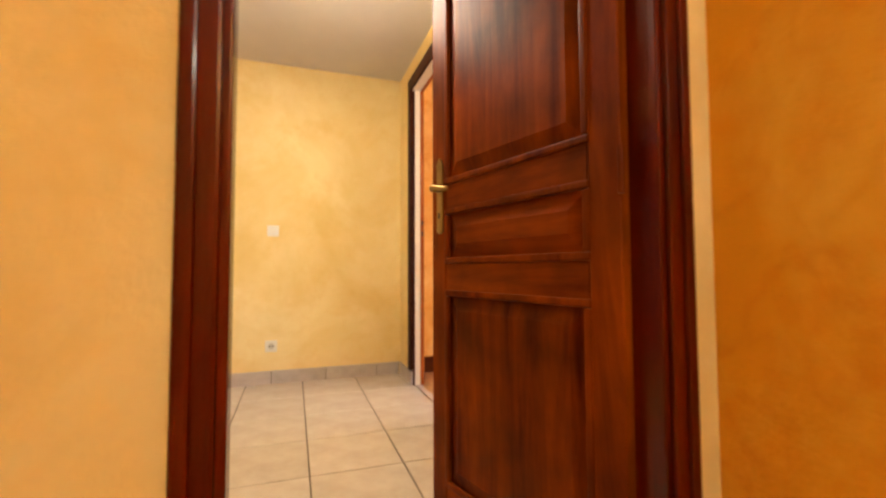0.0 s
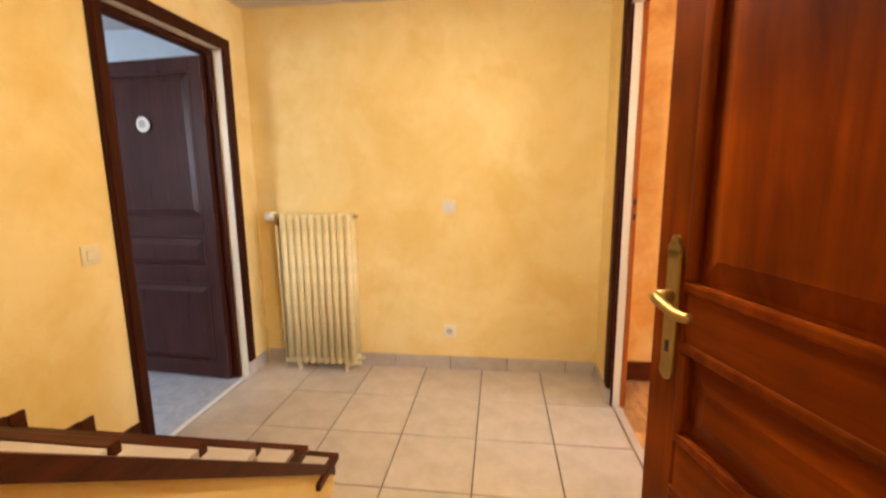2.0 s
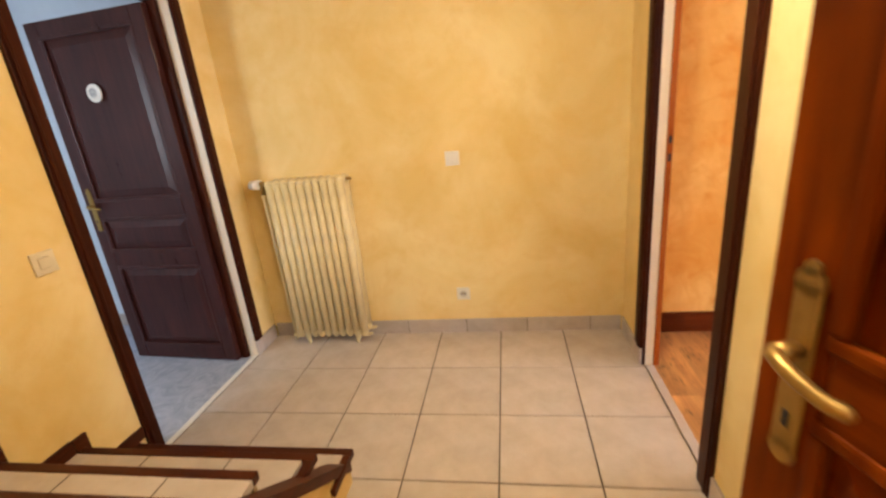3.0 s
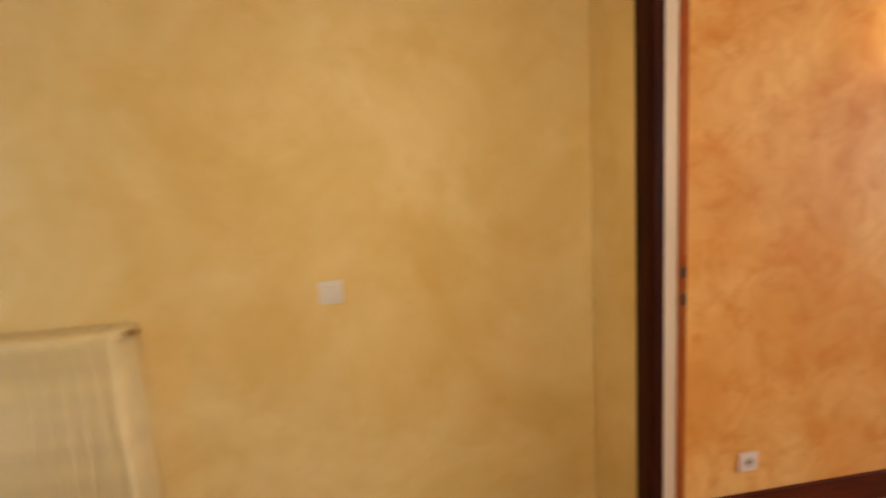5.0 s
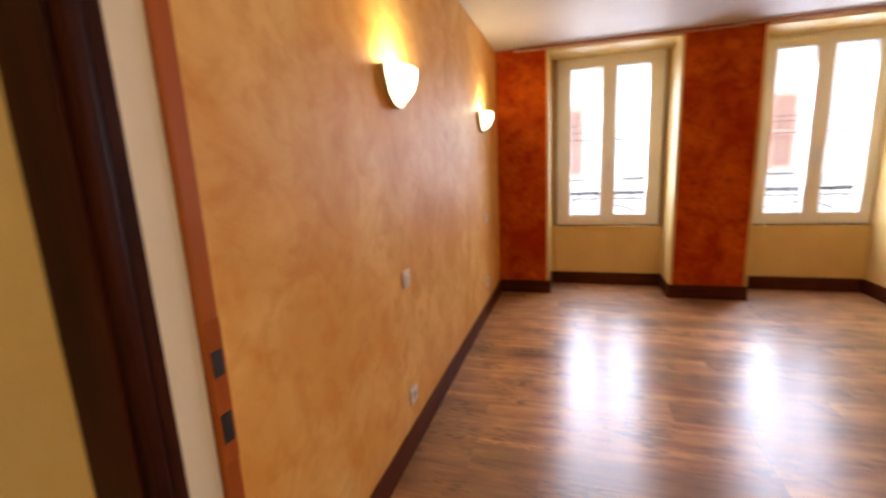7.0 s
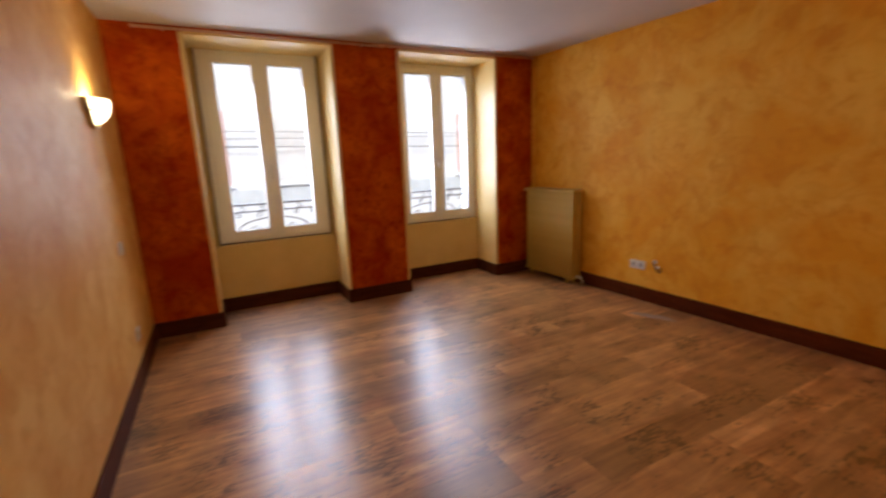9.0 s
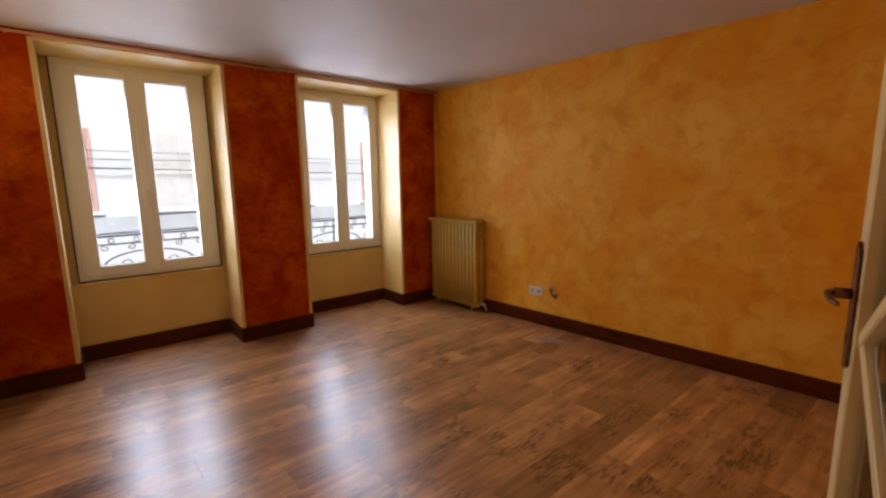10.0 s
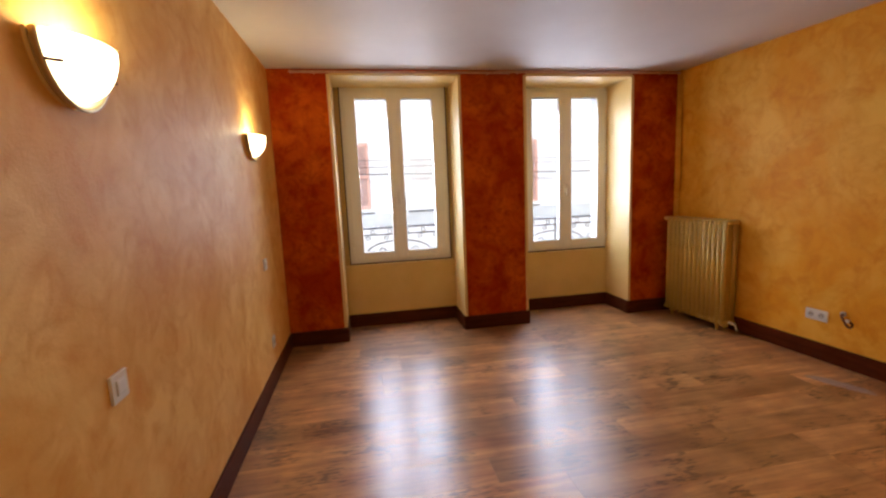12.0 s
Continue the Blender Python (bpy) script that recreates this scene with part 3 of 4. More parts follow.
casing("trim_bathroom_door", "dark stained casing of the bathroom doorway", LX, 1, 2.566, 3.374, 2.043)
casing("trim_room_door", "dark stained casing of the room doorway", RX, -1, 2.508, 3.238, 2.126, near=0.088)
lining_bath = thing("trim_bathroom_lining", "cream reveal and dark frame of the bathroom doorway", "door lining", kind="structure")
for y0, y1 in ((2.5605, 2.568), (3.372, 3.3795)):
    part("reveal_board", block(LX - 0.052, y0, 0, LX - 0.0005, y1, 2.042), M_REVEAL, lining_bath)
part("reveal_head", block(LX - 0.052, 2.5605, 2.0425, LX - 0.0005, 3.3795, 2.0495), M_REVEAL, lining_bath)
part("jamb", block(LX - 0.118, 2.5605, 0, LX - 0.0525, 2.595, 2.04, bevel=0.003), M_DARKWOOD, lining_bath)
part("jamb", block(LX - 0.118, 3.345, 0, LX - 0.0525, 3.3795, 2.04, bevel=0.003), M_DARKWOOD, lining_bath)
part("jamb_head", block(LX - 0.118, 2.596, 2.012, LX - 0.0525, 3.344, 2.0415, bevel=0.003), M_DARKWOOD, lining_bath)
lining_room = thing("trim_room_lining", "cream reveal and orange wooden jambs of the room doorway", "door lining", kind="structure")
for y0, y1, j0, j1 in ((2.5005, 2.508, 2.5005, 2.512), (3.238, 3.2435, 3.232, 3.2435)):
    part("stop", block(RX + 0.0005, y0, 0, 0.7495, y1, 2.12), M_DARKWOOD, lining_room, "dark stained stop")
    part("reveal_board", block(0.750, y0, 0, 0.790, y1, 2.12), M_REVEAL, lining_room)
    jamb = part("jamb", block(0.7905, j0, 0, 0.816, j1, 2.12, bevel=0.002), M_ORANGEWOOD, lining_room, "orange stained jamb")
part("strike_plate", block(0.793, 3.2305, 1.03, 0.814, 3.2325, 1.20), M_ORANGEWOOD, jamb)
part("latch_hole", block(0.796, 3.2290, 1.135, 0.810, 3.2310, 1.165), M_BLACK, jamb)
part("bolt_hole", block(0.796, 3.2290, 1.055, 0.810, 3.2310, 1.090), M_BLACK, jamb)
part("reveal_head", block(RX + 0.0005, 2.5005, 2.1205, 0.790, 3.2435, 2.1295), M_REVEAL, lining_room)
part("jamb_head", block(0.7905, 2.5005, 2.1205, 0.816, 3.2435, 2.1295), M_ORANGEWOOD, lining_room)

M_JAMBRED = wood("deep_red_varnish", (0.046, 0.0026, 0.0002), (0.130, 0.010, 0.0003), 0.25, along=2, grain=9, coat=0.40, spec=0.08, coat_rough=0.10)
stair_frame = thing("trim_stair_door", "glossy deep red moulded frame of the staircase door", "door frame", kind="structure")
for s, edge in ((-1, -0.151), (1, 0.596)):
    a, b = sorted((edge, edge + s * 0.030))
    part("jamb", block(a, 0.884, -0.02, b, 0.930 if s < 0 else 0.975, 2.03, bevel=0.004, seg=2), M_JAMBRED, stair_frame)
    a, b = sorted((edge + s * 0.012, edge + s * 0.066))
    part("casing_board", block(a, 0.872, -0.02, b, 0.8875, 2.09, bevel=0.006, seg=2), M_JAMBRED, stair_frame)
    a, b = sorted((edge + s * 0.040, edge + s * 0.062))
    part("casing_bead", block(a, 0.862, -0.02, b, 0.872, 2.085, bevel=0.005, seg=2), M_JAMBRED, stair_frame)
    a, b = sorted((edge + s * 0.012, edge + s * 0.066))
    part("casing_board", block(a, 0.9245, 0, b, 0.934, 2.09, bevel=0.003), M_JAMBRED, stair_frame)
part("head", block(-0.1575, 0.884, 2.0305, 0.5995, 0.930, 2.06, bevel=0.004), M_JAMBRED, stair_frame)
part("casing_head", block(-0.1455, 0.872, 2.043, 0.5875, 0.8875, 2.09, bevel=0.005), M_JAMBRED, stair_frame)


# ---- stairs ----
RISE, GOING = 0.161, 0.236
flight = thing("staircase", "upper flight with beige tiled treads and dark wooden nosings", "stairs", kind="structure")
part("side_wall", prism([(2.435, 0.0), (2.435, 0.078), (0.925, 1.168), (0.925, 0.0)], 0, -0.628, -0.580), M_YELLOW, flight, "yellow plastered side of the stairs")
part("cap", prism([(2.425, 0.062), (2.425, 0.108), (0.925, 1.210), (0.925, 1.162)], 0, -0.640, -0.568), M_DARKWOOD_Y, flight, "dark stained sloping cap")
tops = [(2.461 - (0.195 if k else 0) - GOING * max(0, k - 1), 0.141 + RISE * k) for k in range(6)]
M_RISER = material("cream_riser_plaster", (0.62, 0.46, 0.22), 0.6, spot_scale=5)
for k, (y, z) in enumerate(tops):
    back = tops[k + 1][0] - 0.002 if k < 5 else 0.95
    right = (-0.563, -0.600)[k] if k < 2 else -0.6415
    part("tread", block(LX, back - 0.02, z - 0.028, -0.594 if k == 0 else -0.6415, y - 0.032, z - 0.002, bevel=0.001), M_TILE, flight, "beige tile tread")
    part("riser", block(LX, y - 0.035, z - RISE if k else 0.0, -0.6415, y - 0.022, z - 0.030), M_RISER, flight)
    part("nosing", block(LX, y - 0.031, z - 0.030, right, y, z, bevel=0.004, seg=2), M_DARKWOOD_X, flight, "dark wooden nosing")
    if k < 2:
        part("nosing_return", block(right - 0.030, y - 0.20, z - 0.030, right, y - 0.0315, z, bevel=0.004, seg=2), M_DARKWOOD_Y, flight)
    if k:
        zz = tops[k - 1][1]
        part("skirting", prism([(y - 0.03, zz), (y + 0.20, zz), (y + 0.20, zz + 0.055), (y + 0.02, zz + 0.055), (y + 0.02, z + 0.05), (y - 0.03, z + 0.05)], 0, LX - 0.001, LX + 0.012), M_DARKWOOD_Y, flight, "dark stepped skirting")
for x in (-1.22, -0.90):
    for k, (y, z) in enumerate(tops):
        back = tops[k + 1][0] if k < 5 else 1.02
        part("tread_joint", block(x, back, z - 0.004, x + 0.004, y - 0.033, z - 0.0012), M_GROUT, flight)

lower = thing("lower_stairs", "lower flight of tiled steps up to the staircase door", "stairs", kind="structure")
for k in range(1, 6):
    y1 = 0.886 - 0.235 * (k - 1)
    z = -0.172 * k
    part("step", block(-0.949, y1 - 0.235, z - 0.3, 0.734, y1, z, bevel=0.004), M_TILE, lower)
    part("nosing", block(-0.949, y1 - 0.262, z - 0.03, 0.734, y1 - 0.2355, z + 0.002, bevel=0.003), M_DARKWOOD_X, lower)
part("threshold", block(-0.157, 0.8865, -0.02, 0.599, 0.93, 0.003, bevel=0.002), M_JAMBRED, lower)
setting("floor_lower", boxes((-1.05, -2.2, -1.3, 0.734, -0.275, -1.032)), M_TILE, "beige tiled floor at the foot of the stairs", "floor")
setting("floor_upper_closing", boxes((LX, 0.925, 0.90, -0.6415, 1.08, 0.944)), M_TILE, "beige tiled top of the flight", "floor")


# ---- radiators ----
def radiator(name, label, m, n, pitch, height, depth, mat, columns):
    """Cast-iron radiator: local x along the wall, y out from it, standing on its feet."""
    rad = thing(name, label, "radiator", m)
    bm = bmesh.new()
    ys = [depth * (i / (columns - 1)) for i in range(columns)]
    top, low = height - 0.022, 0.085
    for y in ys:
        bmesh.ops.create_cone(bm, cap_ends=True, segments=14, radius1=0.0225, radius2=0.0225, depth=top - low, matrix=Matrix.LocRotScale((0, y, (top + low) / 2), None, (1.08, 1.25, 1)))
        ball(bm, (0, y, top), 0.0245, (1.0, 1.15, 1.0), 12, 8)
        ball(bm, (0, y, low), 0.0245, (1.0, 1.15, 1.0), 12, 8)
    for z in (top, low):
        rod(bm, (0, ys[0], z), (0, ys[-1], z), 0.0205, 12)
        rod(bm, (-pitch / 2, depth / 2, z), (pitch / 2, depth / 2, z), 0.017, 12)
    put(bm, -0.006, ys[0], low, 0.006, ys[-1], top)
    put(bm, -pitch / 2 + 0.0006, ys[0] - 0.020, top - 0.018, pitch / 2 - 0.0006, ys[-1] + 0.020, top + 0.016, bevel=0.008, seg=2)
    put(bm, -pitch / 2 + 0.0006, ys[0] - 0.020, low - 0.012, pitch / 2 - 0.0006, ys[-1] + 0.020, low + 0.016, bevel=0.008, seg=2)
    for y in ys:
        ball(bm, (0, y, low - 0.016), 0.021, (1.0, 1.15, 0.9), 10, 6)
    first = part("section", bm, mat, rad, smooth=True, m=pose(pitch / 2, 0, 0))
    for i in range(1, n):
        o = new("section", first.data)
        o.parent = rad
        o.matrix_basis = pose(pitch * (i + 0.5), 0, 0)
    for x, s in ((pitch * 1.5, -1), (pitch * (n - 1.5), 1)):
        for y in (ys[0], ys[-1]):
            bm = bmesh.new()
            sweep(bm, [(x, y, 0.072), (x + s * 0.004, y, 0.045), (x - s * 0.004, y, 0.018), (x + s * 0.003, y, 0.0)], 0.021, 10, 0.007)
            part("claw_foot", bm, mat, rad, smooth=True)
            bm = bmesh.new()
            xe = x + s * pitch
            sweep(bm, [(xe - s * 0.01, y, 0.072), (xe + s * 0.022, y, 0.062), (xe + s * 0.046, y, 0.066)], 0.019, 10, 0.009)
            ball(bm, (xe + s * 0.046, y, 0.066), 0.011, u=10, v=6)
            part("end_scroll", bm, mat, rad, smooth=True)
    rod_bm = rod(bmesh.new(), (-0.004, depth / 2, low), (pitch * n + 0.004, depth / 2, low), 0.014, 10)
    part("bottom_hub", rod_bm, mat, rad)
    return rad


r1 = radiator("radiator", "cream cast-iron column radiator on the tiled landing", pose(-0.832, 3.595, 0, 0, 0, 180), 10, 0.0475, 1.068, 0.085, M_RADIATOR, 2)
ends = part("bleed_valve", rod(bmesh.new(), (-0.03, 0.04, 1.045), (0.0, 0.04, 1.045), 0.009, 10), M_BRASS, r1)
bm = bmesh.new()
rod(bm, (0.475, 0.042, 1.045), (0.530, 0.042, 1.045), 0.013, 12)
rod(bm, (0.525, 0.042, 1.062), (0.525, 0.042, 0.985), 0.014, 12)
valve = part("valve_body", bm, M_BRASS, r1, smooth=True)
bm = rod(bmesh.new(), (0.533, 0.042, 1.045), (0.592, 0.042, 1.045), 0.030, 18, 0.026)
ball(bm, (0.592, 0.042, 1.045), 0.0265, (0.5, 1, 1))
part("thermostat_head", bm, M_PLASTIC, valve, "white thermostatic valve head", smooth=True)
bm = rod(bmesh.new(), (0.525, 0.042, 0.99), (0.525, 0.020, 0.0), 0.0115, 10)
part("pipe", bm, M_RADIATOR, r1, "cream painted pipe", smooth=True)

r2 = radiator("radiator", "mustard enamelled cast-iron radiator in the window corner", pose(4.105, south(4.1) + 0.045, 0, 0, 0, 3.4), 13, 0.0535, 0.985, 0.09, M_RADIATOR_OLIVE, 2)
bm = rod(bmesh.new(), (0.695, 0.045, 0.963), (0.730, 0.045, 0.963), 0.014, 12)
rod(bm, (0.722, 0.045, 0.963), (0.722, 0.105, 0.963), 0.018, 14)
part("valve_body", bm, M_CREAM, r2, "pale valve", smooth=True)
bm = rod(bmesh.new(), (-0.06, 0.045, 0.085), (0, 0.045, 0.085), 0.014, 12)
rod(bm, (-0.06, 0.045, 0.085), (-0.06, 0.02, 0.02), 0.009, 10)
part("drain_elbow", bm, M_PLASTIC, r2, smooth=True)
for dx in (0.0, 0.035):
    pipe = thing("heating_pipe", "thin ochre painted riser pipe in the window corner", "pipe", pose(WX - 0.035 - dx, SY + 0.03, 0), group="riser pipes")
    part("tube", rod(bmesh.new(), (0, 0, -0.009), (0, 0, HR), 0.010, 12), M_GOLD, pipe, smooth=True)
    part("clip", rod(bmesh.new(), (0, 0, 1.60), (0, 0, 1.615), 0.014, 12), M_GOLD, pipe)


# ---- switches and sockets ----
def plate(name, label, category, m, kind_of, wide=1, mat=None):
    """Local x along the wall, y out of it; centre at the origin."""
    ob = thing(name, label, category, m)
    half = 0.040 + 0.0355 * (wide - 1)
    part("cover", block(-half, 0, -0.040, half, 0.009, 0.040, bevel=0.003, seg=2), mat or M_PLASTIC, ob)
    for i in range(wide):
        x = (i - (wide - 1) / 2) * 0.071
        if kind_of == "switch":
            part("rocker", block(x - 0.0215, 0.006, -0.0215, x + 0.0215, 0.0135, 0.0215, bevel=0.005, seg=2), mat or M_PLASTIC, ob)
        elif kind_of == "socket":
            bm = bmesh.new()
            # flat disc, no real hollow: the recess's shade is in its darker colour
            rod(bm, (x, 0.0085, 0), (x, 0.0100, 0), 0.022, 24)
            face = part("recess", bm, M_RECESS, ob, "round disc with the recess's shade in its colour")
            for dx, dz in ((-0.0095, 0), (0.0095, 0)):
                part("pin_hole", rod(bmesh.new(), (x + dx, 0.0095, dz), (x + dx, 0.0110, dz), 0.0045, 10), M_BLACK, face)
            part("earth_pin", rod(bmesh.new(), (x, 0.0095, 0.011), (x, 0.016, 0.011), 0.0028, 8), M_BRASS, face)
    return ob


SOUTHWARD, EASTWARD, NORTHWARD = 180, -90, 0
plate("wall_plate", "small square white wall plate on the yellow landing wall", "wall plate", pose(-0.217, FY, 1.102, 0, 0, SOUTHWARD), "switch")
plate("socket", "white socket low on the yellow landing wall", "socket", pose(-0.219, FY, 0.268, 0, 0, SOUTHWARD), "socket")
plate("light_switch", "cream light switch beside the bathroom door", "light switch", pose(LX, 2.378, 0.995, 0, 0, EASTWARD), "switch", mat=M_SWITCHCREAM)
plate("socket", "white socket low on the peach wall by the doorway", "socket", pose(1.364, NY, 0.262, 0, 0, SOUTHWARD), "socket")
plate("light_switch", "white light switch below the first sconce", "light switch", pose(2.237, NY, 0.848, 0, 0, SOUTHWARD), "switch")
plate("socket", "white socket below the first light switch", "socket", pose(2.237, NY, 0.272, 0, 0, SOUTHWARD), "socket")
plate("light_switch", "white light switch below the second sconce", "light switch", pose(4.15, NY, 0.872, 0, 0, SOUTHWARD), "switch")
plate("socket", "white socket below the second light switch", "socket", pose(4.18, NY, 0.296, 0, 0, SOUTHWARD), "socket")
plate("double_socket", "white double socket low on the golden wall", "socket", pose(3.47, south(3.47), 0.326, 0, 0, 3.4), "socket", wide=2)
cord = thing("cable_stub", "brown cable stub hanging out of the golden wall", "cable", pose(3.27, south(3.27), 0.332, 0, 0, 3.4))
bm = bmesh.new()
loop = [Vector((0.03, 0.0, 0.045)), Vector((0.025, 0.03, 0.04)), Vector((0.0, 0.045, 0.015)), Vector((-0.02, 0.04, -0.02)), Vector((-0.035, 0.03, -0.03)), Vector((-0.045, 0.03, -0.005)), Vector((-0.02, 0.035, 0.01))]
sweep(bm, loop, 0.008, 8)
part("wire", bm, M_DARKBRASS, cord, smooth=True)
part("sleeve", rod(bmesh.new(), (0.03, 0, 0.045), (0.03, 0.012, 0.045), 0.017, 14), M_PLASTIC, cord)
part("connector", block(-0.030, 0.025, 0.000, -0.005, 0.045, 0.022, bevel=0.003), M_PLASTIC, cord)


# ---- lamps ----
def sconce(x):
    """Quarter-bowl of opal glass in a brass rim, open above."""
    ob = thing("wall_sconce", "lit opal glass half-bowl sconce with brass rim", "wall lamp", pose(x, NY, 1.747, 0, 0, 180), group="sconces on the peach wall")
    bm = bmesh.new()
    cols, rows_n = 24, 10
    grid = []
    for j in range(rows_n + 1):
        a = math.pi / 2 * j / rows_n
        ring_r, z = math.cos(a), -math.sin(a) * 0.136
        line = []
        for i in range(cols + 1):
            b = math.pi * i / cols
            line.append(bm.verts.new((math.cos(b) * 0.129 * ring_r, 0.014 + math.sin(b) * 0.088 * ring_r, z)))
        grid.append(line)
    for j in range(rows_n):
        for i in range(cols):
            bm.faces.new((grid[j][i], grid[j][i + 1], grid[j + 1][i + 1], grid[j + 1][i]))
    bmesh.ops.remove_doubles(bm, verts=bm.verts, dist=0.0004)
    shade = part("shade", bm, M_OPAL, ob, "glowing opal glass bowl", smooth=True)
    solid = shade.modifiers.new("thickness", "SOLIDIFY")
    solid.thickness = 0.004
    # shallow satin dish behind the bowl: a curved band with a rolled lip
    bm = bmesh.new()
    profile = ((0.114, 0.006), (0.126, 0.016), (0.135, 0.026), (0.141, 0.031), (0.146, 0.030), (0.147, 0.024), (0.141, 0.014), (0.128, 0.003))
    steps = 30
    rings = []
    for i in range(steps + 1):
        a = math.pi * i / steps
        rings.append([bm.verts.new((math.cos(a) * r, y, -math.sin(a) * r * 1.10)) for r, y in profile])
    for p, q in zip(rings, rings[1:]):
        for k in range(len(profile)):
            kk = (k + 1) % len(profile)
            bm.faces.new((p[k], p[kk], q[kk], q[k]))
    bm.faces.new(rings[0])
    bm.faces.new(rings[-1])
    part("rim", bm, M_RIM, ob, "pale satin brass rim", smooth=True)
    part("back_plate", prism([(math.cos(math.pi * i / 20) * 0.142, -math.sin(math.pi * i / 20) * 0.155) for i in range(21)], 1, 0.0, 0.008), M_CREAM, ob)
    for s in (-1, 1):
        part("clip", rod(bmesh.new(), (s * 0.130, 0.028, -0.066), (s * 0.110, 0.056, -0.066), 0.0042, 8), M_DARKBRASS, ob)
    bm = ball(bmesh.new(), (0, 0.046, -0.055), 0.022, (1, 1, 1.35))
    part("bulb", bm, M_OPAL, ob, smooth=True)
    return ob


sconce(2.232)
sconce(4.06)


def ceiling_light(x, y, z):
    ob = thing("ceiling_light", "round opal glass ceiling light on a white base", "ceiling light", pose(x, y, z))
    part("base", rod(bmesh.new(), (0, 0, -0.025), (0, 0, 0), 0.13, 32), M_PVC, ob)
    bm = bmesh.new()
    bmesh.ops.create_uvsphere(bm, u_segments=28, v_segments=14, radius=0.125, matrix=Matrix.LocRotScale((0, 0, -0.026), None, (1, 1, 0.55)))
    bmesh.ops.delete(bm, geom=[v for v in bm.verts if v.co.z > -0.02], context="VERTS")
    part("dome", bm, M_DOME, ob, "glowing opal dome", smooth=True)
    return ob


ceiling_light(0.05, 2.08, H)
# unseen fixture added over the lower stairs to go with that lamp
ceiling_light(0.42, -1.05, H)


# ---- windows ----
def window(n, yc):
    """Two-leaf vinyl casement; local y is the world's y, local x points outside."""
    ob = thing("window_%d" % n, "white vinyl two-leaf casement window over the street", "window", pose(GX, yc, 0), kind="structure")
    w, z0, z1 = 0.512, 0.632, 2.334
    for a, b in ((-w, -w + 0.052), (w - 0.052, w)):
        part("window_frame", block(0.012, a, z0, 0.075, b, z1, bevel=0.004), M_PVC, ob)
    for a, b in ((z0, z0 + 0.052), (z1 - 0.052, z1)):
        part("window_frame", block(0.012, -w + 0.0525, a, 0.075, w - 0.0525, b, bevel=0.004), M_PVC, ob)
    for s in (-1, 1):
        ya, yb = sorted((s * 0.004, s * (w - 0.040)))
        za, zb = z0 + 0.040, z1 - 0.040
        f, fo, fb = 0.066, 0.104, 0.080
        fa, fz = (f, fo) if s > 0 else (fo, f)
        sash = part("sash", block(0.0, ya, za, 0.055, ya + fa, zb, bevel=0.005, seg=2), M_PVC, ob)
        part("sash_stile", block(0.0, yb - fz, za, 0.055, yb, zb, bevel=0.005, seg=2), M_PVC, sash)
        part("sash_rail", block(0.001, ya + fa, za, 0.054, yb - fz, za + fb, bevel=0.004), M_PVC, sash)
        part("sash_rail", block(0.001, ya + fa, zb - f, 0.054, yb - fz, zb, bevel=0.004), M_PVC, sash)
        glass = part("pane", block(0.026, ya + fa - 0.004, za + fb - 0.004, 0.032, yb - fz + 0.004, zb - f + 0.004), M_GLASS, sash, "clear window glass")
        glass.visible_shadow = False
        bm = bmesh.new()
        for z in (za + fb - 0.001, zb - f + 0.001):
            put(bm, 0.018, ya + fa, z - 0.003, 0.036, yb - fz, z + 0.003)
        part("gasket", bm, M_IRON, sash)
        for z in (za + 0.10, (za + zb) / 2, zb - 0.10):
            part("hinge", rod(bmesh.new(), (-0.004, s * (w - 0.036), z - 0.035), (-0.004, s * (w - 0.036), z + 0.035), 0.008, 10), M_PVC, sash)
    # thin dark brown strips along the sides and foot of the frame
    for a, b in ((-w - 0.006, -w + 0.004), (w - 0.004, w + 0.006)):
        part("frame_line", block(0.004, a, z0 - 0.004, 0.0115, b, z1), M_FRAMELINE, ob, "dark line along the window frame's edge")
    part("frame_line", block(-0.002, -w + 0.0045, z0 - 0.0005, 0.0115, w - 0.0045, z0 + 0.011), M_FRAMELINE, ob, "dark line along the window frame's edge")
    part("meeting_strip", block(-0.007, -0.026, z0 + 0.042, 0.0, 0.026, z1 - 0.042, bevel=0.003), M_PVC, ob)
    bm = block(-0.019, -0.018, 1.245, 0.001, 0.014, 1.345, bevel=0.003, seg=2)
    knob = part("handle", bm, M_HANDLE, ob, "white window handle")
    bm = rod(bmesh.new(), (-0.010, -0.002, 1.325), (-0.045, -0.002, 1.325), 0.009, 10)
    put(bm, -0.056, -0.013, 1.215, -0.040, 0.009, 1.337, bevel=0.005, seg=2)
    part("handle_grip", bm, M_HANDLE, knob)
    part("window_sill", block(-0.035, -w - 0.012, 0.612, 0.20, w + 0.012, 0.631, bevel=0.005, seg=2), M_CREAM, ob, "cream inner sill board")
    return ob


window(1, 2.522)
window(2, 0.738)

for label_rod, y0, y1, z in (("pale curtain rail over the first window", 3.39, 1.52, 2.350), ("pale curtain rail over the second window", 1.60, -0.20, 2.358)):
    rail = thing("curtain_rail", label_rod, "curtain rail", pose(WX - 0.06, 0, z), group="curtain rails")
    part("pole", rod(bmesh.new(), (0, y1, 0), (0, y0, 0), 0.010, 12), M_PINKROD, rail, smooth=True)
    for y in (y0, y1):
        part("end_cap", ball(bmesh.new(), (0, y, 0), 0.014), M_PINKROD, rail, smooth=True)
    for y in (y0 - 0.18, (y0 + y1) / 2, y1 + 0.18):
        part("bracket", rod(bmesh.new(), (0, y, 0), (0.06, y, 0), 0.007, 8), M_PINKROD, rail)
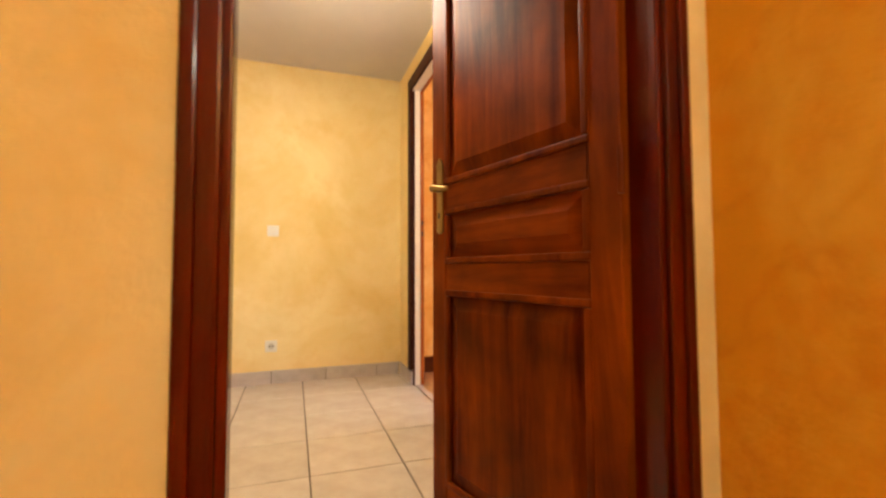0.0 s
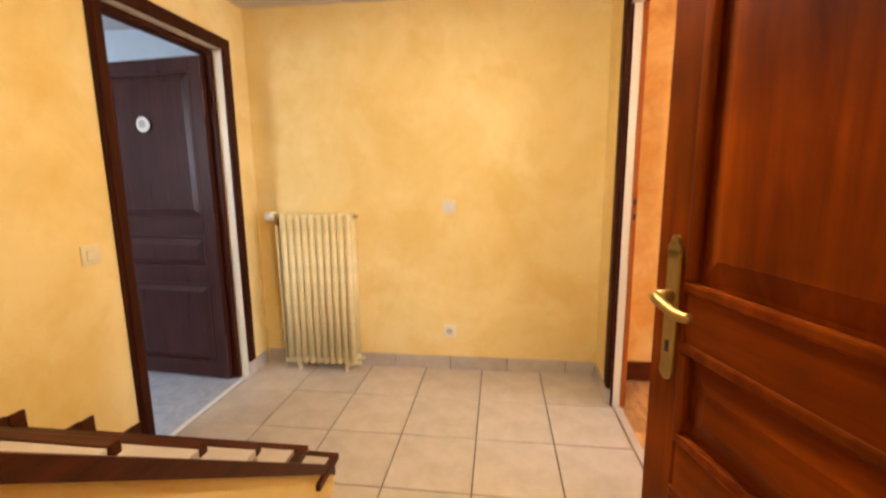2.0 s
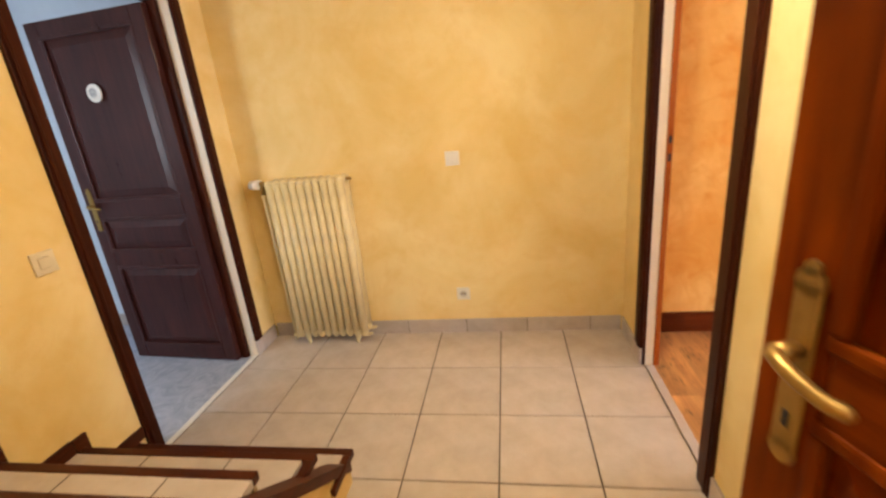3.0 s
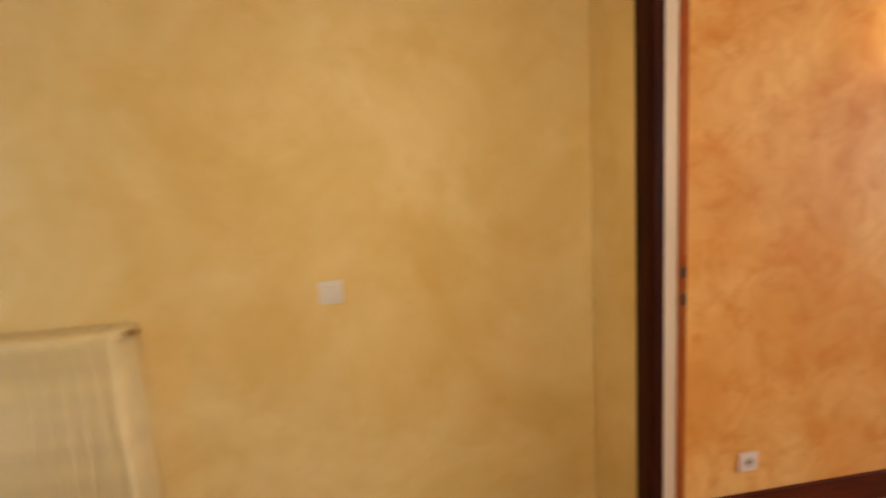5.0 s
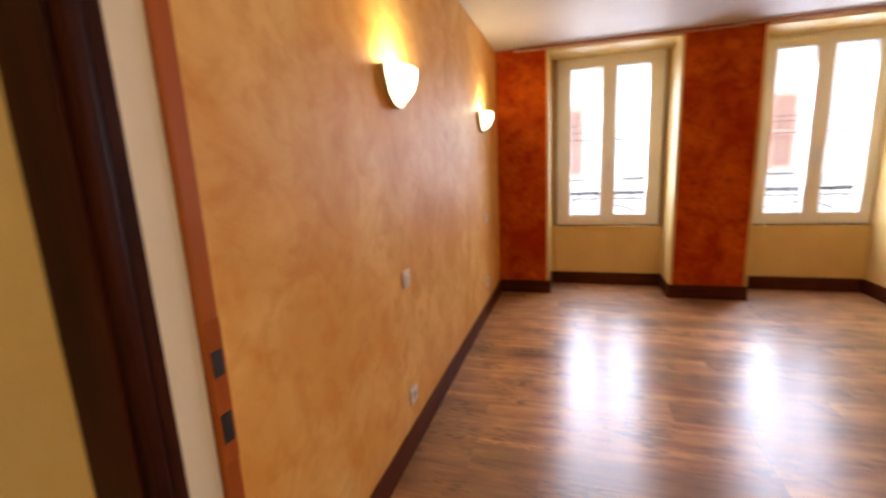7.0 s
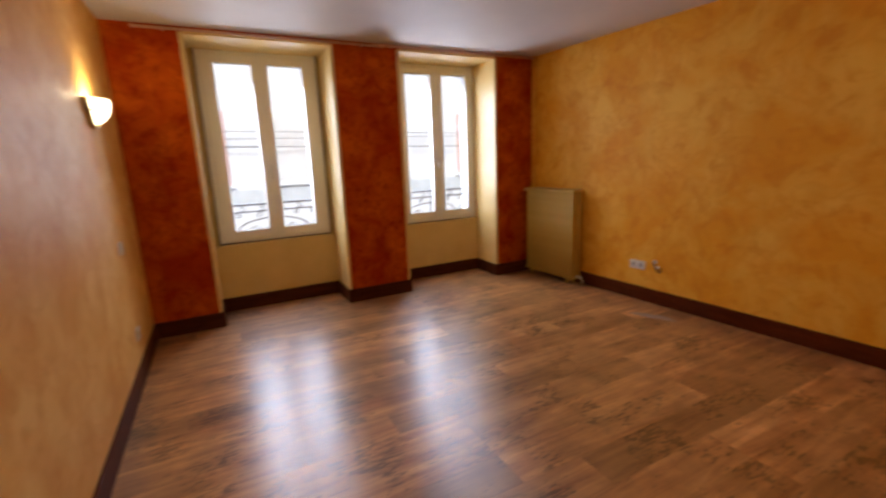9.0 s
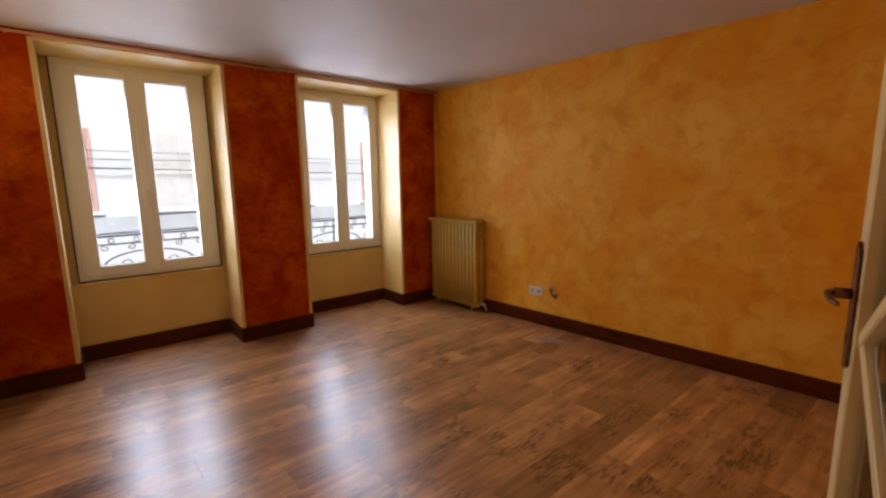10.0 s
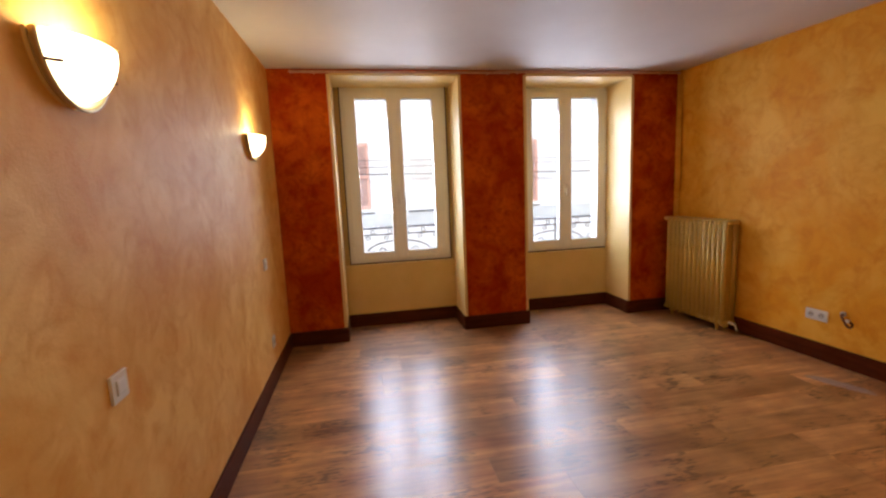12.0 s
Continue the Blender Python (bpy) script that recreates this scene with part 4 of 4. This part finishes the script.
# raised strip added in place of the curtain rails' shadow line
shade_strip = setting("trim_ceiling_shade", boxes((WX - 0.012, SY, 2.368, WX - 0.0005, NY, HR - 0.0005)), M_RED, "rust red strip standing in for the shade under the ceiling edge", "trim")


# ---- outside ----
def guard(yc):
    """Wrought-iron window guard with scrolls."""
    ob = thing("window_guard", "black wrought-iron window guard with scrollwork", "railing", pose(5.56, yc, 0), group="window guards")
    w = 0.555
    part("top_rail", block(-0.016, -w, 0.956, 0.016, w, 0.974, bevel=0.004), M_IRON, ob)
    for z in (0.895, 0.640):
        part("rail", block(-0.008, -w, z - 0.007, 0.008, w, z + 0.007), M_IRON, ob)

    def curl(name, c, r, a0, a1, grow=0.0, wide=1.0, thick=0.0045):
        bm = bmesh.new()
        path = []
        for i in range(15):
            a = radians(a0 + (a1 - a0) * i / 14)
            rr = r * (1 + grow * i / 14)
            path.append((0, c[0] + math.cos(a) * rr * wide, c[1] + math.sin(a) * rr))
        sweep(bm, path, thick, 6)
        part(name, bm, M_IRON, ob)

    for k in range(6):
        y = -0.45 + 0.18 * k
        curl("ring", (y, 0.925), 0.021, 0, 360)
        curl("scroll", (y + 0.045, 0.862), 0.026, 90, 90 + 400 * (1 if k % 2 else -1), -0.7, 1.3)
    curl("arch", (0, 0.700), 0.125, 0, 180, 0.0, 2.7, 0.007)
    for s in (-1, 1):
        curl("scroll", (s * 0.435, 0.745), 0.060, 90, 90 - s * 430, -0.75)
        curl("scroll", (s * 0.17, 0.715), 0.050, -90, -90 + s * 430, -0.75)
    for y in (-w, 0, w):
        part("bar", block(-0.006, y - 0.006, 0.60, 0.006, y + 0.006, 0.955), M_IRON, ob)
    for y in (-w, w):
        part("fixing", block(-0.09, y - 0.008, 0.945, 0.0, y + 0.008, 0.960), M_IRON, ob)
    return ob


guard(2.522)
guard(0.738)

setting("street", boxes((5.62, -60, -3.25, 12.0, 60, -3.2)), M_STREET, "grey asphalt street below the windows", "road")
house = thing("house", "white rendered house across the street with shuttered windows", "house", pose(12.0, 0, 0))
FAC = ((2.66, 3.46, 0.89, 2.52), (0.70, 1.66, 0.89, 2.52), (-1.75, -0.85, 0.89, 2.52), (5.0, 5.9, 0.89, 2.52), (-4.2, -3.3, 0.89, 2.52))
part("wall", block(0.0, -14, -3.2, 6.0, 14, 5.2), M_FACADE, house, "white rendered wall")
part("stone_band", block(-0.05, -14, 0.46, -0.0005, 14, 0.78), M_BAND, house, "blue-grey stone band")
part("roof", prism([(-0.35, 5.2), (3.0, 7.2), (6.35, 5.2)], 1, -14.2, 14.2), M_SHUTTER, house, "tiled roof")
M_PALELOUVRE = material("pale_white_shutter_paint", (0.82, 0.82, 0.83), 0.6, spot_scale=5)
for n_f, (y0, y1, z0, z1) in enumerate(FAC):
    mat_s = M_SHUTTER if n_f != 1 else M_PALELOUVRE
    win = part("shuttered_window", block(-0.012, y0, z0, -0.0005, y1, z1), M_BAND if n_f != 1 else M_FACADE, house)
    part("sill", block(-0.10, y0 - 0.08, z0 - 0.07, -0.0005, y1 + 0.08, z0 - 0.001, bevel=0.008), M_FACADE, win)
    mid = (y0 + y1) / 2
    for a, b in ((y0, mid - 0.006), (mid + 0.006, y1)):
        bm = bmesh.new()
        put(bm, -0.05, a, z0, -0.014, a + 0.06, z1)
        put(bm, -0.05, b - 0.06, z0, -0.014, b, z1)
        for z in (z0, (z0 + z1) / 2 - 0.04, z1 - 0.08):
            put(bm, -0.048, a + 0.06, z, -0.016, b - 0.06, z + 0.08)
        k = 0
        z = z0 + 0.10
        while z < z1 - 0.10:
            put(bm, -0.046, a + 0.06, z, -0.018, b - 0.06, z + (0.022 if n_f != 1 else 0.042))
            z += 0.05
        part("shutter", bm, mat_s, win, "closed louvred shutter")
for z, dz in ((1.70, -0.004), (1.92, 0.0), (2.05, -0.003)):
    bm = bmesh.new()
    span = [(-0.16, -14 + 2 * i, z + 0.0016 * (i - 7) ** 2 - dz * (i - 7) * 9) for i in range(15)]
    for a, b in zip(span, span[1:]):
        rod(bm, a, b, 0.011 if z < 1.8 else 0.006, 6)
    wire = part("facade_cable", bm, M_IRON, house, "thin black cable along the facade")
    for a in span[1::4]:
        part("bracket", rod(bmesh.new(), (0, a[1], a[2]), a, 0.012, 6), M_IRON, wire)


# ---- skirtings ----
def tile_row(name, label, along, a, b, fixed, side, height=0.092, length=0.38, offset=0.19):
    """Skirting tiles along one axis on a wall face; side is the way the wall faces."""
    base = setting(name, boxes((a, fixed, -0.004, b, fixed + side * 0.004, height - 0.002) if along == 0 else (fixed, a, -0.004, fixed + side * 0.004, b, height - 0.002)), M_GROUT, label, "baseboard")
    k = math.floor((a - offset) / length)
    while offset + k * length < b:
        p, q = max(a, offset + k * length) + 0.0022, min(b, offset + (k + 1) * length) - 0.0022
        k += 1
        if q - p < 0.01:
            continue
        c0, c1 = sorted((fixed + side * 0.0005, fixed + side * 0.011))
        corners = (p, c0, 0.0, q, c1, height) if along == 0 else (c0, p, 0.0, c1, q, height)
        part("skirting_tile", block(*corners, bevel=0.0015), M_SKIRT, base)


tile_row("baseboard_landing_end", "greige tile skirting along the landing wall", 0, LX + 0.012, RX - 0.012, FY, -1, offset=0.165)
tile_row("baseboard_landing_west", "greige tile skirting in the landing corner", 1, 3.442, FY - 0.012, LX, 1)
tile_row("baseboard_landing_east_a", "greige tile skirting in the landing corner", 1, 3.318, FY - 0.012, RX, -1)
tile_row("baseboard_landing_east_b", "greige tile skirting beside the room doorway", 1, 0.95, 2.430, RX, -1)

board = bmesh.new()
BH = 0.125
put(board, RX2 + 0.002, NY - 0.014, -0.004, WX - 0.015, NY - 0.0005, BH, bevel=0.003)
setting("baseboard_room_long", board, M_BASEBOARD, "dark brown wooden baseboard along the room walls", "baseboard")
board = bmesh.new()
for y0, y1 in ((3.09, NY - 0.001), (1.34, 1.975), (SY + 0.001, 0.262)):
    put(board, WX - 0.014, y0 - 0.012 if y0 > 1 else y0, -0.004, WX - 0.0005, y1 + (0.012 if y1 < 3 else 0), BH + 0.005, bevel=0.003)
for y0, y1 in OPEN_W:
    put(board, GX - 0.036, y0 + 0.004, -0.004, GX - 0.0205, y1 - 0.004, BH + 0.005, bevel=0.003)
    put(board, WX + 0.001, y0 + 0.0035, -0.004, GX - 0.037, y0 + 0.016, BH + 0.005, bevel=0.003)
    put(board, WX + 0.001, y1 - 0.016, -0.004, GX - 0.037, y1 - 0.0035, BH + 0.005, bevel=0.003)
setting("baseboard_room_windows", board, wood("dark_brown_baseboard_deep", (0.052, 0.012, 0.005), (0.105, 0.028, 0.010), 0.48, along=1, grain=10, spec=0.10), "dark brown wooden baseboard under the windows", "baseboard")
setting("baseboard_room_south", prism([(RX2 + 0.016, south(RX2) + 0.0005), (WX - 0.015, south(WX) + 0.0005), (WX - 0.015, south(WX) + 0.014), (RX2 + 0.016, south(RX2) + 0.014)], 2, -0.004, BH), M_BASEBOARD, "dark brown wooden baseboard along the golden wall", "baseboard")
board = bmesh.new()
put(board, RX2 + 0.0005, SY - 0.22, -0.004, RX2 + 0.014, 2.49, BH, bevel=0.003)
put(board, RX2 + 0.0005, 3.25, -0.004, RX2 + 0.014, NY - 0.015, BH, bevel=0.003)
setting("baseboard_room_west", board, M_BASEBOARD, "dark brown wooden baseboard beside the doorway", "baseboard")
skirt = bmesh.new()
put(skirt, LX + 0.0005, 2.29, 0.141, LX + 0.011, 2.499, 0.195, bevel=0.002)
setting("baseboard_stair_foot", skirt, M_DARKWOOD_Y, "dark wooden skirting at the foot of the flight", "baseboard")

# thin pale oval laid just above the planks
mark = thing("pale_floor_patch", "pale patch on the laminate near the sockets", "floor mark", pose(3.08, -0.06, 0.0006, 0, 0, 22))
bm = bmesh.new()
rim = [bm.verts.new((math.cos(a) * 0.17 * (1 + 0.14 * math.sin(3 * a)), math.sin(a) * 0.055 * (1 + 0.2 * math.cos(2 * a)), 0)) for a in [2 * math.pi * i / 28 for i in range(28)]]
bm.faces.new(rim)
M_PALEPATCH = material("pale_patch_laminate", (0.42, 0.33, 0.28), 0.3, spots=(0.30, 0.20, 0.14), spot_scale=30, stretch=(1, 4, 1))
part("patch_sheet", bm, M_PALEPATCH, mark)

# thresholds
setting("trim_threshold_bathroom", block(LX - 0.034, 2.569, -0.004, LX - 0.004, 3.371, 0.003, bevel=0.001), M_PLASTIC, "pale threshold strip of the bathroom door", "threshold")
setting("trim_threshold_room", block(0.752, 2.513, -0.004, 0.792, 3.231, 0.005, bevel=0.002), M_SKIRT, "pale metal threshold strip of the room door", "threshold")


# ---- floor pieces ----
shared = {}


def piece(name, mat, parent, x0, y0, x1, y1, top, thick, gap, bevel):
    """A floor piece on shared mesh data for its size."""
    w, d = round(x1 - x0 - gap, 4), round(y1 - y0 - gap, 4)
    key = (name, mat.name, w, d)
    if key not in shared:
        bm = block(-w / 2, -d / 2, -thick, w / 2, d / 2, 0, bevel=bevel)
        o = part(name, bm, mat, parent)
        shared[key] = o.data
    else:
        o = new(name, shared[key])
        o.parent = parent
    o.matrix_basis = pose((x0 + x1) / 2, (y0 + y1) / 2, top)
    return o


xs = [LX, -1.14, -0.76, -0.38, 0.0, 0.38, RX + 0.016]
ys = [1.0, 1.297, 1.682, 2.067, 2.452, 2.837, 3.222, FY]
for xa, xb in zip(xs, xs[1:]):
    for ya, yb in zip(ys, ys[1:]):
        if xb <= -0.75 and yb < 2.4:
            continue
        piece("tile", M_TILE, floor, xa, ya, xb, yb, 0.0, 0.012, 0.006, 0.0012)
piece("tile", M_TILE, floor, -0.75, 0.932, RX, 1.0, 0.0, 0.012, 0.004, 0.001)

rng = random.Random(4)
PLANK_W, PLANK_L = 0.193, 1.285
x = 0.776
while x < GX - 0.03:
    xb = min(GX - 0.022, x + PLANK_W)
    y = SY - 0.30 - rng.choice((0.0, 0.32, 0.64, 0.96, 0.48, 0.80))
    while y < NY - 0.002:
        ya, yb = max(SY - 0.29, y), min(NY - 0.001, y + PLANK_L)
        if yb - ya > 0.01:
            piece("plank", M_LAMINATE, room_floor, x, ya, xb, yb, 0.0, 0.008, 0.0005, 0.0)
        y += PLANK_L
    x += PLANK_W
